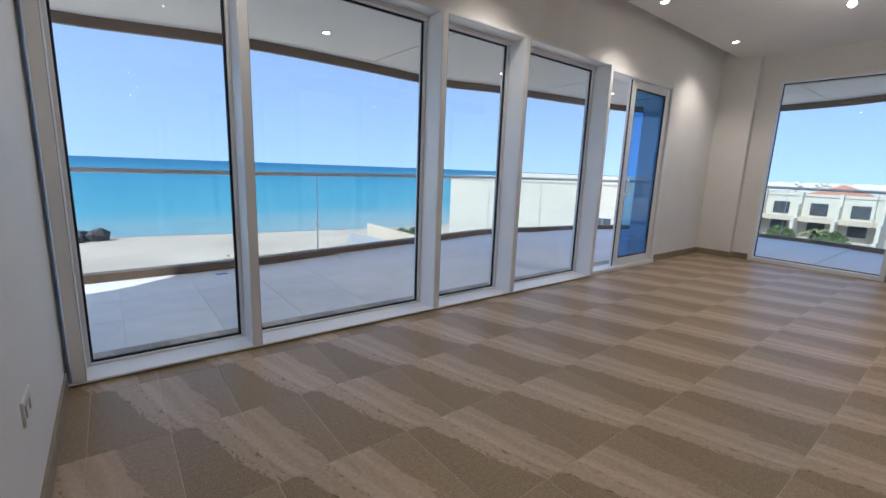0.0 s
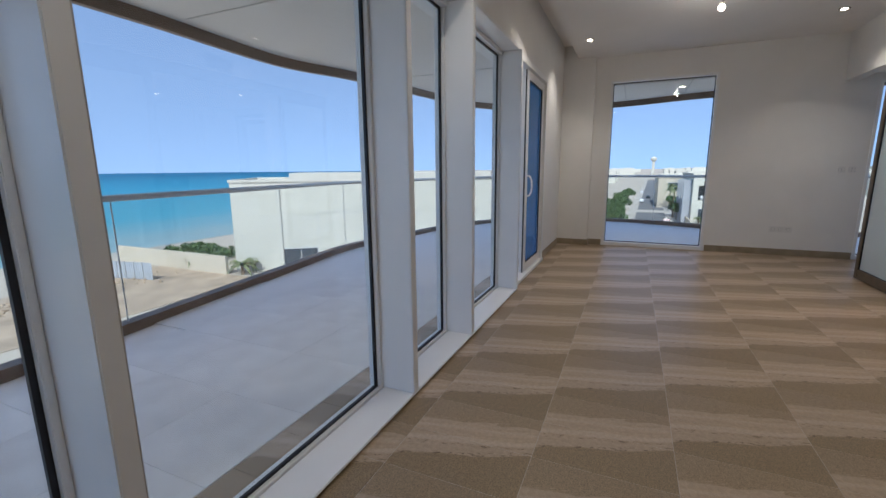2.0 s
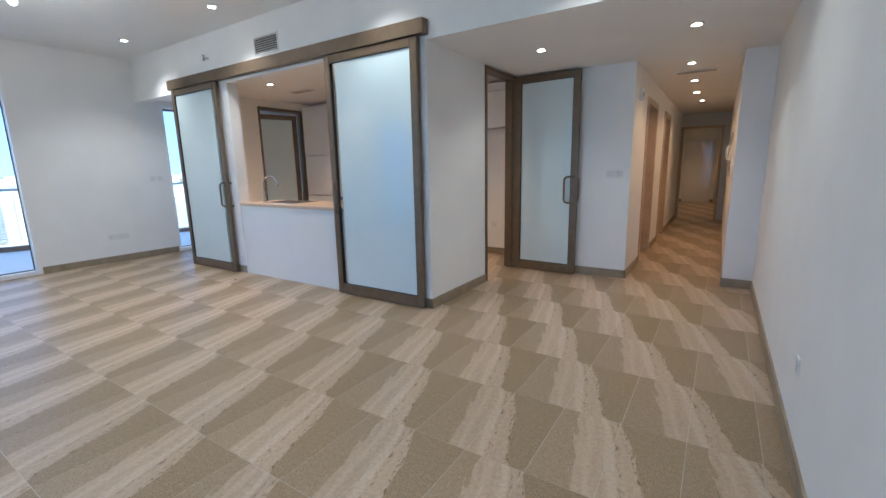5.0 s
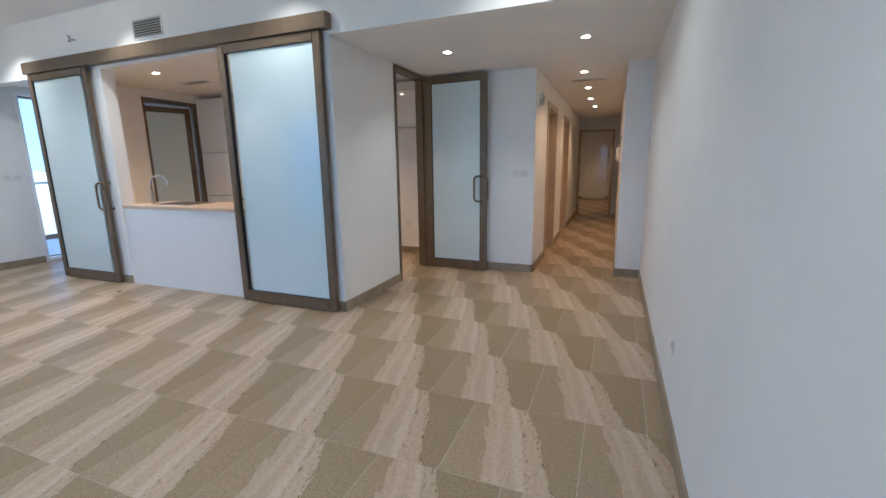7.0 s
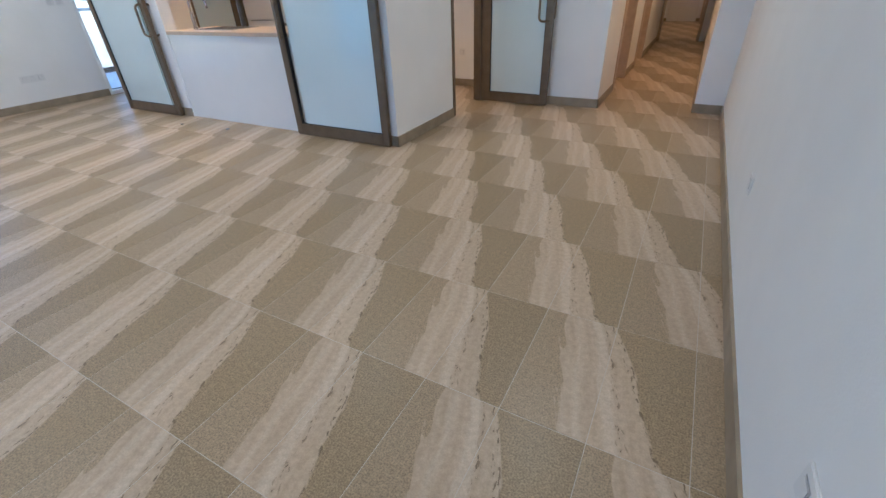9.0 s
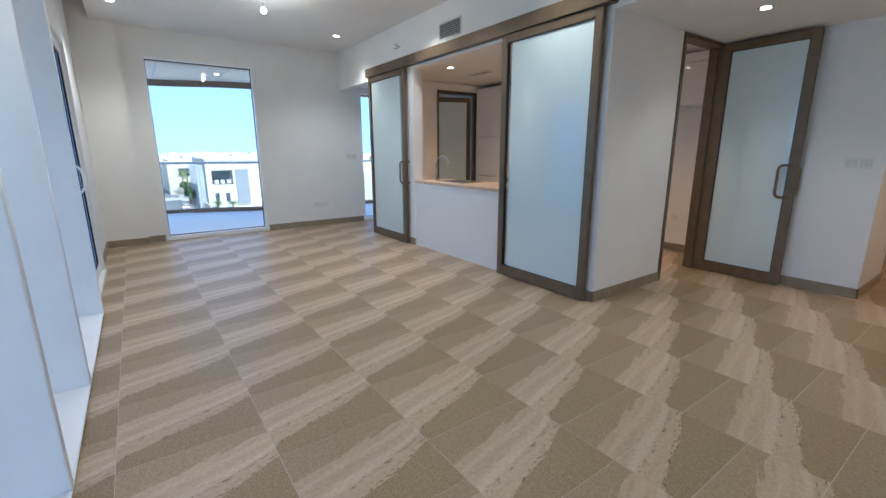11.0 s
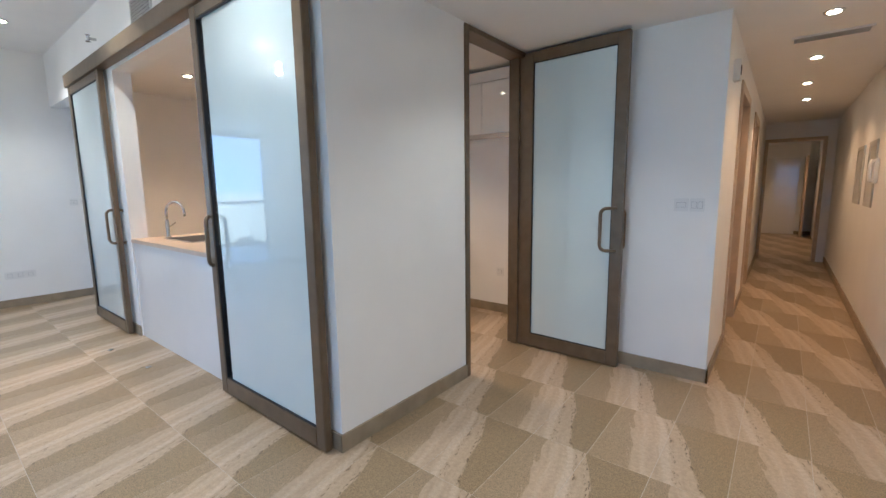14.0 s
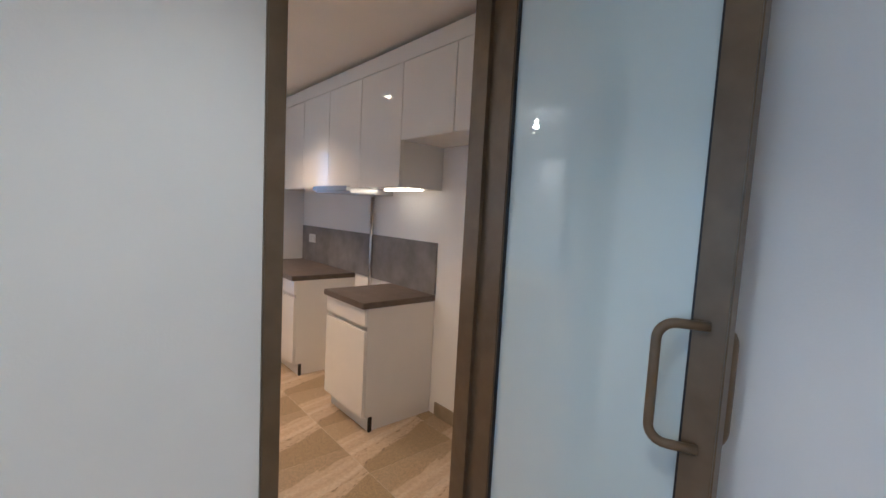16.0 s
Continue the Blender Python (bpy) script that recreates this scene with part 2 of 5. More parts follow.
VILLA2 = material("sand_villa_render", (0.52, 0.45, 0.34), 0.85, vary=0.08, scale=0.3)
PAVING = material("sandy_concrete_paving", (0.46, 0.41, 0.34), 0.9, vary=0.12, scale=0.7)
GREYRENDER = material("grey_villa_render", (0.36, 0.36, 0.37), 0.85, vary=0.07, scale=0.4)
SHRUBSOIL = material("garden_lawn", (0.13, 0.16, 0.06), 0.95, vary=0.3, scale=0.5)
DARKGLASS = material("dark_villa_window", (0.05, 0.06, 0.07), 0.1)
SAND = material("beach_sand", (0.47, 0.40, 0.31), 0.95, vary=0.14, scale=0.08, bump=0.4, bump_scale=1.2)
DIRT = material("disturbed_soil", (0.40, 0.30, 0.20), 0.95, vary=0.25, scale=0.4, bump=0.6, bump_scale=2)
ASPHALT = material("asphalt", (0.16, 0.155, 0.15), 0.9, vary=0.12, scale=0.5)
LEAF = material("green_foliage", (0.075, 0.12, 0.035), 0.7, vary=0.35, scale=0.8)
PALMLEAF = material("dusty_palm_frond", (0.16, 0.18, 0.07), 0.7, vary=0.3, scale=3)
TRUNK = material("palm_bark", (0.20, 0.15, 0.10), 0.9, vary=0.3, scale=8)
ROCK = material("dark_rock", (0.07, 0.065, 0.06), 0.9, vary=0.3, scale=1)
ROOFTILE = material("terracotta_roof", (0.42, 0.19, 0.11), 0.85, vary=0.12, scale=1)
ZINC = material("corrugated_metal_sheet", (0.50, 0.52, 0.54), 0.45, metal=0.3, vary=0.1, scale=1)
CARRED = material("dark_red_car_paint", (0.16, 0.03, 0.03), 0.25, coat=0.5)
CARWHITE = material("white_car_paint", (0.7, 0.7, 0.7), 0.25, coat=0.5)
TYRE = material("tyre_rubber", (0.02, 0.02, 0.02), 0.8)
BLUETAPE = material("blue_tape", (0.05, 0.22, 0.55), 0.6)


def sea_material():
    m = bpy.data.materials.new("shallow_turquoise_sea")
    m.use_nodes = True
    nt = m.node_tree
    b = nt.nodes["Principled BSDF"]
    co = nt.nodes.new("ShaderNodeTexCoord")
    sep = nt.nodes.new("ShaderNodeSeparateXYZ")
    nt.links.new(co.outputs["Object"], sep.inputs[0])
    n = nt.nodes.new("ShaderNodeTexNoise")
    n.inputs["Scale"].default_value, n.inputs["Detail"].default_value = 0.012, 5
    mp = nt.nodes.new("ShaderNodeMapping")
    mp.inputs["Scale"].default_value = (0.5, 1.6, 1)
    nt.links.new(co.outputs["Object"], mp.inputs["Vector"])
    nt.links.new(mp.outputs[0], n.inputs["Vector"])
    add = nt.nodes.new("ShaderNodeMath")
    add.operation = "MULTIPLY_ADD"
    add.inputs[1].default_value = 90.0
    nt.links.new(n.outputs["Fac"], add.inputs[0])
    nt.links.new(sep.outputs[1], add.inputs[2])
    mr = nt.nodes.new("ShaderNodeMapRange")
    mr.inputs["From Min"].default_value, mr.inputs["From Max"].default_value = 118.0, 1500.0
    nt.links.new(add.outputs[0], mr.inputs["Value"])
    pw = nt.nodes.new("ShaderNodeMath")
    pw.operation = "POWER"
    pw.inputs[1].default_value = 0.5
    nt.links.new(mr.outputs[0], pw.inputs[0])
    ramp = nt.nodes.new("ShaderNodeValToRGB")
    els = ramp.color_ramp.elements
    els[0].position, els[0].color = 0.0, (0.42, 0.40, 0.34, 1)
    els[1].position, els[1].color = 1.0, (0.012, 0.115, 0.21, 1)
    for p, c in ((0.10, (0.24, 0.33, 0.33, 1)), (0.22, (0.075, 0.28, 0.35, 1)), (0.5, (0.03, 0.21, 0.32, 1))):
        e = els.new(p)
        e.color = c
    nt.links.new(pw.outputs[0], ramp.inputs[0])
    nt.links.new(ramp.outputs[0], b.inputs["Base Color"])
    b.inputs["Roughness"].default_value = 0.55
    b.inputs["Specular IOR Level"].default_value = 0.15
    return m


SEA = sea_material()


# ---- mesh helpers ----
def mesh_object(name, bm, mat, parent=None, smooth=False):
    me = bpy.data.meshes.new(name)
    bm.normal_update()
    bm.to_mesh(me)
    bm.free()
    for mm in (mat if isinstance(mat, (list, tuple)) else [mat]):
        me.materials.append(mm)
    if smooth:
        for p in me.polygons:
            p.use_smooth = True
    ob = new(name, me)
    if parent is not None:
        ob.parent = parent
    return ob


def add_box(bm, lo, hi, m=None):
    c = [(a + b) / 2 for a, b in zip(lo, hi)]
    s = [abs(b - a) for a, b in zip(lo, hi)]
    mat = Matrix.Translation(c) @ Matrix.Diagonal((*s, 1))
    if m is not None:
        mat = m @ mat
    return bmesh.ops.create_cube(bm, size=1.0, matrix=mat)["verts"]


def boxes(name, spans, mat, parent=None, bevel=0.0):
    bm = bmesh.new()
    for lo, hi in spans:
        add_box(bm, lo, hi)
    if bevel:
        bmesh.ops.bevel(bm, geom=bm.edges[:], offset=bevel, segments=2, affect="EDGES", clamp_overlap=True)
    return mesh_object(name, bm, mat, parent)


def box(name, lo, hi, mat, parent=None, bevel=0.0):
    return boxes(name, [(lo, hi)], mat, parent, bevel)


def empty(name, x=0.0, y=0.0, z=0.0, rz=0.0):
    e = new(name)
    e.empty_display_size = 0.1
    e.matrix_basis = pose(x, y, z, 0, 0, rz)
    return e


def tube(bm, pts, r, seg=10):
    """A round bar along a smooth run of points."""
    rings = []
    n = len(pts)
    for i, p in enumerate(pts):
        d = (Vector(pts[min(i + 1, n - 1)]) - Vector(pts[max(i - 1, 0)])).normalized()
        side = d.orthogonal().normalized() if i == 0 else (rings_side - d * rings_side.dot(d)).normalized()
        rings_side = side
        up = d.cross(side)
        rings.append([bm.verts.new(Vector(p) + (side * math.cos(a) + up * math.sin(a)) * r) for a in [2 * math.pi * k / seg for k in range(seg)]])
    for a, b in zip(rings, rings[1:]):
        for k in range(seg):
            bm.faces.new((a[k], a[(k + 1) % seg], b[(k + 1) % seg], b[k]))
    bm.faces.new(rings[0][::-1])
    bm.faces.new(rings[-1])


def disc_stack(bm, profile, seg=24, x=0.0, y=0.0):
    """A turned body from (radius, height) pairs."""
    rings = [[bm.verts.new((x + r * math.cos(2 * math.pi * k / seg), y + r * math.sin(2 * math.pi * k / seg), z)) for k in range(seg)] for r, z in profile]
    for a, b in zip(rings, rings[1:]):
        for k in range(seg):
            bm.faces.new((a[k], a[(k + 1) % seg], b[(k + 1) % seg], b[k]))
    bm.faces.new(rings[0][::-1])
    bm.faces.new(rings[-1])


def structure(ob, label, category):
    return tagged(ob, label, category, kind="structure")


def smooth_line(pts, n=8):
    """A Catmull-Rom line through plan points."""
    P = [Vector(p) for p in pts]
    P = [P[0] * 2 - P[1]] + P + [P[-1] * 2 - P[-2]]
    out = []
    for i in range(1, len(P) - 2):
        a, b, c, d = P[i - 1:i + 3]
        for k in range(n):
            t = k / n
            out.append(0.5 * ((2 * b) + (c - a) * t + (2 * a - 5 * b + 4 * c - d) * t * t + (3 * b - a - 3 * c + d) * t ** 3))
    out.append(P[-2])
    return out


# ---- walls, floor slab, ceilings ----
structure(box("floor", (-0.75, -15.2, -0.30), (7.95, 3.55, -0.0012), GROUT), "beige grouted floor slab under square stone-look tiles", "floor")
structure(box("wall_west", (WX - 0.2, SY - 0.14, -0.0), (WX, 3.85, CEIL), PAINT), "smooth white painted plaster wall", "wall")
structure(box("wall_pillar", (WX - 0.2, -15.0, 0), (-0.10, SY - 0.14, SOFF), PAINT), "white painted wall along the corridor", "wall")
# north wall: above the windows and beside the door
structure(boxes("wall_north", [((WX, NY, 2.49), (6.14, 3.82, CEIL + 0.2)), ((6.14, NY, 0), (EX + 0.2, 3.82, CEIL + 0.2))], PAINT), "white painted wall above tall balcony windows", "wall")
structure(box("wall_pier", (7.69, 2.94, 0), (EX, NY, CEIL + 0.2), PAINT), "white painted pier in the room's corner", "wall")
# east wall with two openings
E2 = EX + 0.2
structure(boxes("wall_east", [
    ((EX, 2.70, 0), (E2, NY, CEIL)), ((EX, 1.20, 2.68), (E2, 2.70, CEIL)), ((EX, -0.62, 0), (E2, 1.20, CEIL)),
    ((EX, -1.70, 2.42), (E2, -0.62, CEIL)), ((EX, KBACK - 0.2, 0), (E2, -1.70, CEIL))], PAINT),
    "white painted wall with tall fixed windows", "wall")
# kitchen front: beam, bar parapet and jambs
structure(boxes("wall_kitchen", [
    ((CX, KY - 0.14, SOFF), (EX, KY, CEIL)), ((CX, KY - 0.14, 0), (3.05, KY, SOFF)), ((5.26, KY - 0.14, 0), (6.57, KY, SOFF))], PAINT),
    "white painted wall and beam round the kitchen hatch", "wall")
structure(box("bar_front", (3.05, KY - 0.13, 0.0), (5.26, KY - 0.012, 0.90), CAB), "white panelled bar front below the kitchen hatch", "bar front")
structure(boxes("wall_kitchen_west", [((CX, -1.37, 0), (CX + 0.12, KY - 0.14, SOFF)), ((CX, -2.24, 2.42), (CX + 0.12, -1.37, SOFF)),
    ((CX, KBACK, 0), (CX + 0.12, -2.24, SOFF))], PAINT), "white painted wall with a doorway into the kitchen", "wall")
structure(boxes("wall_kitchen_east", [((6.45, -1.48, 0), (6.57, KY - 0.14, KCEIL)), ((6.45, KBACK, 0), (6.57, -2.35, KCEIL)), ((6.45, -2.35, 2.36), (6.57, -1.48, KCEIL))], PAINT), "white painted kitchen side wall with a doorway", "wall")
structure(boxes("door_frame_kitchen", [((6.437, -1.50, 0), (6.583, -1.47, 2.38)), ((6.437, -2.37, 0), (6.583, -2.34, 2.38)), ((6.437, -2.34, 2.335), (6.583, -1.50, 2.38))], BRONZE), "bronze metal door frame in the kitchen side wall", "door frame")
structure(box("wall_kitchen_south", (CX - 0.1, KBACK - 0.2, 0), (EX, KBACK, CEIL), PAINT), "white painted kitchen wall behind the cabinets", "wall")
structure(boxes("wall_corridor", [((0.87, KBACK, 0), (CX, SY, SOFF)), ((0.87, -3.25, 0), (1.1, KBACK, SOFF)), ((0.87, -4.20, 2.15), (1.1, -3.25, SOFF)),
    ((0.87, -5.2, 0), (1.1, -4.20, SOFF)), ((0.87, -6.1, 2.15), (1.1, -5.2, SOFF)), ((0.87, -8.8, 0), (1.1, -6.1, SOFF))], PAINT),
    "white painted corridor wall with door openings", "wall")
structure(boxes("wall_portal", [((0.87, -8.95, 0), (1.3, -8.80, SOFF)), ((-0.10, -8.95, 0), (0.02, -8.80, SOFF)), ((0.02, -8.95, 2.15), (0.87, -8.80, SOFF))], PAINT),
    "white painted end wall with an open doorway", "wall")
structure(boxes("wall_lobby", [((1.3, -14.0, 0), (1.45, -8.95, SOFF)), ((-0.10, -14.1, 0), (1.45, -13.9, SOFF))], PAINT), "white painted walls of the end lobby", "wall")
# the ceiling stops short of the windows and leaves a curtain pocket
structure(boxes("ceiling", [((WX - 0.2, KY - 0.14, CEIL), (E2, 3.21, CEIL + 0.2)), ((WX - 0.2, 3.19, CEIL + 0.202), (E2, 3.82, CEIL + 0.3)),
    ((WX - 0.2, 3.212, CEIL + 0.002), (WX, 3.82, CEIL + 0.2)), ((EX, 3.212, CEIL + 0.002), (E2 - 0.002, 3.43, CEIL + 0.2))], CEILING), "smooth white living room ceiling with a curtain pocket", "ceiling")
structure(box("ceiling_lower", (WX - 0.2, -15.0, SOFF), (CX + 0.02, KY - 0.142, SOFF + 0.2), CEILING), "white dropped ceiling over the entrance corridor", "ceiling")
structure(box("beam_entrance", (WX, KY - 0.142, SOFF), (CX - 0.002, KY, CEIL), PAINT), "white painted beam at the dropped ceiling's edge", "beam")
structure(box("ceiling_kitchen", (CX + 0.02, KBACK, KCEIL), (EX, KY - 0.142, KCEIL + 0.2), CEILING), "white kitchen ceiling", "ceiling")

# skirtings
SK = 0.095
structure(boxes("baseboard", [
    ((WX, SY - 0.13, 0), (WX + 0.012, FRONT, SK)), ((WX, SY - 0.14, 0), (-0.10, SY - 0.128, SK)), ((-0.10, -8.8, 0), (-0.088, SY - 0.140, SK)),
    ((EX - 0.012, -0.61, 0), (EX, 1.18, SK)), ((EX - 0.012, 2.72, 0), (EX, 2.94, SK)), ((7.678, 2.928, 0), (7.69, NY, SK)), ((7.69, 2.928, 0), (EX - 0.012, 2.94, SK)),
    ((6.16, NY - 0.012, 0), (7.678, NY, SK)),
    ((CX - 0.012, -1.37, 0), (CX, KY + 0.012, SK)), ((CX - 0.012, KY, 0), (3.05, KY + 0.012, SK)), ((5.26, KY, 0), (6.45, KY + 0.012, SK)),
    ((0.858, SY, 0), (CX, SY + 0.012, SK)), ((0.858, -3.2, 0), (0.87, SY + 0.012, SK)), ((0.858, -5.15, 0), (0.87, -4.25, SK)), ((0.858, -8.8, 0), (0.87, -6.15, SK)),
    ((CX + 0.12, KBACK, 0), (3.35, KBACK + 0.012, SK)), ((-0.1, -13.9, 0), (1.3, -13.888, SK))], SKIRT), "beige stone skirting along the walls", "skirting")


# ---- windows ----
def north_windows():
    root = empty("window_1", 2.0, FRONT, 0)
    structure(root, "white framed floor-to-ceiling windows with deep mullions", "window")
    root_inv = root.matrix_basis.inverted()

    def part(ob):
        ob.parent = root
        ob.matrix_parent_inverse = root_inv
        return ob
    part(box("sill", (WX, FRONT, 0.012), (4.52, 3.560, 0.024), UPVC, bevel=0.004))
    part(box("sill_base", (WX, FRONT + 0.012, 0.0), (4.52, 3.540, 0.012), SKIRT))
    part(box("head", (WX, FRONT + 0.03, 2.455), (4.52, 3.660, 2.489), UPVC, bevel=0.004))
    fins = (-0.315, 0.607, 2.108, 3.08, 4.49)
    for x in fins:
        part(box("mullion", (x - 0.028, FRONT, 0.024), (x + 0.028, 3.640, 2.455), UPVC, bevel=0.004))
        # grey strip holds the shade on the mullion's right side as colour
        part(box("mullion_shade", (x + 0.0285, FRONT + 0.004, 0.024), (x + 0.032, FRONT + 0.03, 2.455), GREYMETAL))
    for a, b in zip(fins, fins[1:]):
        lo, hi = a + 0.028, b - 0.028
        part(boxes("frame", [((lo, 3.562, 0.012), (hi, 3.640, 0.034)), ((lo, 3.540, 2.42), (hi, 3.640, 2.455)),
                             ((lo, 3.562, 0.034), (lo + 0.018, 3.640, 2.42)), ((hi - 0.022, 3.562, 0.034), (hi, 3.640, 2.42))], UPVC, bevel=0.003))
        g0, g1 = lo + 0.018, hi - 0.022
        part(boxes("gasket", [((g0, 3.585, 0.034), (g1, 3.600, 0.048)), ((g0, 3.585, 2.405), (g1, 3.600, 2.42)),
                              ((g0, 3.585, 0.048), (g0 + 0.012, 3.600, 2.405)), ((g1 - 0.016, 3.585, 0.048), (g1, 3.600, 2.405))], GASKET))
        part(box("pane", (g0 + 0.004, 3.602, 0.038), (g1 - 0.004, 3.612, 2.415), PANE))


north_windows()


def balcony_door():
    root = empty("door_1", 4.5, 3.410, 0)
    structure(root, "white framed balcony door, partly open, with blue glass", "door")
    inv = root.matrix_basis.inverted()

    def part(ob):
        ob.parent = root
        ob.matrix_parent_inverse = inv
        return ob
    part(boxes("frame", [((4.522, 3.400, 0.045), (4.575, 3.540, 2.48)), ((6.06, 3.400, 0.045), (6.138, 3.540, 2.48)), ((4.575, 3.400, 2.41), (6.06, 3.540, 2.48))], UPVC, bevel=0.004))
    part(box("threshold", (4.522, 3.390, 0.0), (6.138, 3.560, 0.045), UPVC, bevel=0.004))
    part(boxes("leaf", [((5.10, 3.430, 0.05), (5.19, 3.490, 2.40)), ((5.96, 3.430, 0.05), (6.055, 3.490, 2.40)), ((5.19, 3.430, 0.05), (5.96, 3.490, 0.15)), ((5.19, 3.430, 2.31), (5.96, 3.490, 2.40))], UPVC, bevel=0.005))
    part(boxes("gasket", [((5.19, 3.437, 0.15), (5.205, 3.452, 2.31)), ((5.945, 3.437, 0.15), (5.96, 3.452, 2.31)), ((5.205, 3.437, 0.15), (5.945, 3.452, 0.165)), ((5.205, 3.437, 2.295), (5.945, 3.452, 2.31)),
                            ((5.094, 3.440, 0.05), (5.10, 3.455, 2.40))], GASKET))
    part(box("pane", (5.20, 3.456, 0.16), (5.95, 3.466, 2.30), DARKPANE))
    bm = bmesh.new()
    tube(bm, [(5.145, 3.430, 0.98), (5.145, 3.395, 0.985), (5.145, 3.370, 1.03), (5.145, 3.365, 1.10), (5.145, 3.370, 1.17), (5.145, 3.395, 1.215), (5.145, 3.430, 1.22)], 0.011)
    part(mesh_object("handle", bm, UPVC, smooth=True))


balcony_door()


def east_window(name, y0, y1, z1):
    root = empty(name, EX, y0, 0)
    structure(root, "tall fixed window with slim white frame", "window")
    inv = root.matrix_basis.inverted()

    def part(ob):
        ob.parent = root
        ob.matrix_parent_inverse = inv
        return ob
    part(boxes("frame", [((EX - 0.008, y0, 0.0), (EX + 0.16, y0 + 0.035, z1)), ((EX - 0.008, y1 - 0.035, 0.0), (EX + 0.16, y1, z1)),
                         ((EX - 0.008, y0 + 0.035, 0.0), (EX + 0.16, y1 - 0.035, 0.055)), ((EX - 0.008, y0 + 0.035, z1 - 0.03), (EX + 0.16, y1 - 0.035, z1))], UPVC, bevel=0.003))
    a, b = y0 + 0.035, y1 - 0.035
    part(boxes("gasket", [((EX + 0.10, a, 0.055), (EX + 0.115, b, 0.066)), ((EX + 0.10, a, z1 - 0.042), (EX + 0.115, b, z1 - 0.03)),
                          ((EX + 0.10, a, 0.066), (EX + 0.115, a + 0.010, z1 - 0.042)), ((EX + 0.10, b - 0.010, 0.066), (EX + 0.115, b, z1 - 0.042))], GASKET))
    part(box("pane", (EX + 0.117, a + 0.002, 0.058), (EX + 0.127, b - 0.002, z1 - 0.034), PANE))


east_window("window_2", 1.20, 2.70, 2.68)
east_window("window_3", -1.70, -0.62, 2.42)


# ---- balcony ----
RAIL = smooth_line([(-5.0, 5.9, 0), (-1.5, 5.85, 0), (1.1, 5.90, 0), (2.1, 6.05, 0), (4.2, 6.36, 0), (5.8, 6.58, 0), (7.1, 6.35, 0), (8.8, 6.02, 0), (10.2, 5.3, 0), (11.1, 4.2, 0),
                    (11.35, 3.2, 0), (11.2, 1.8, 0), (10.75, 0.7, 0), (10.5, -1.0, 0), (10.4, -3.5, 0)])
# the west end is unseen and made up, shaped so sun reaches the balcony
EDGE = smooth_line([(-8.0, 4.9, 0), (-3.0, 4.95, 0), (-1.7, 5.6, 0), (-1.0, 6.4, 0), (-0.3, 6.5, 0), (1.2, 6.12, 0), (2.6, 6.1, 0), (4.2, 6.2, 0), (5.3, 5.9, 0), (7.1, 5.62, 0), (8.4, 5.4, 0), (9.5, 4.6, 0),
                    (9.95, 3.4, 0), (9.85, 2.4, 0), (9.4, 1.2, 0), (9.25, -0.5, 0), (9.3, -3.5, 0)])


def offset_line(line, d):
    out = []
    for i, p in enumerate(line):
        t = (line[min(i + 1, len(line) - 1)] - line[max(i - 1, 0)]).normalized()
        out.append(p + Vector((-t.y, t.x, 0)) * d)
    return out


def ribbon_solid(bm, a, b, z0, z1):
    """A solid strip between two plan lines and two heights."""
    rows = [[bm.verts.new((p.x, p.y, z)) for p, z in ((pa, z0), (pb, z0), (pb, z1), (pa, z1))] for pa, pb in zip(a, b)]
    for r, s in zip(rows, rows[1:]):
        for k in range(4):
            bm.faces.new((r[k], r[(k + 1) % 4], s[(k + 1) % 4], s[k]))
    bm.faces.new(rows[0][::-1])
    bm.faces.new(rows[-1])


def slab(name, line, inner, z0, z1, mat):
    bm = bmesh.new()
    pts = [(p.x, p.y) for p in line] + inner
    lower = [bm.verts.new((x, y, z0)) for x, y in pts]
    upper = [bm.verts.new((x, y, z1)) for x, y in pts]
    bm.faces.new(upper)
    bm.faces.new(lower[::-1])
    for k in range(len(pts)):
        j = (k + 1) % len(pts)
        bm.faces.new((lower[k], lower[j], upper[j], upper[k]))
    bmesh.ops.recalc_face_normals(bm, faces=bm.faces[:])
    return mesh_object(name, bm, mat)


structure(slab("balcony_slab", offset_line(RAIL, 0.12), [(E2 + 0.002, -3.5), (E2 + 0.002, 3.824), (-5.0, 3.824)], -0.35, -0.014, BALC), "concrete balcony slab under pale tiles", "balcony")
structure(slab("balcony_soffit", EDGE, [(E2 + 0.004, -3.5), (E2 + 0.004, 3.826), (-8.0, 3.826)], 2.64, 2.95, SOFFIT), "off-white curved balcony soffit", "soffit")
bm = bmesh.new()
ribbon_solid(bm, EDGE, offset_line(EDGE, 0.06), 2.53, 3.2)
structure(mesh_object("balcony_fascia", bm, FASCIA), "brown metal fascia along the curved balcony edge", "fascia")
structure(boxes("soffit_joint", [((E2 + 0.01, 2.50, 2.634), (9.6, 2.515, 2.639)), ((E2 + 0.01, 1.52, 2.634), (9.35, 1.535, 2.639)), ((2.9, 3.83, 2.634), (2.915, 6.0, 2.639)), ((5.9, 3.83, 2.634), (5.915, 5.7, 2.639))], GREYMETAL), "thin shadow joints between soffit panels", "soffit joint")
structure(box("facade_outer", (-8.0, 3.60, -0.35), (WX - 0.2, 3.82, 3.0), PAINT), "white rendered outer wall beside the balcony", "wall")


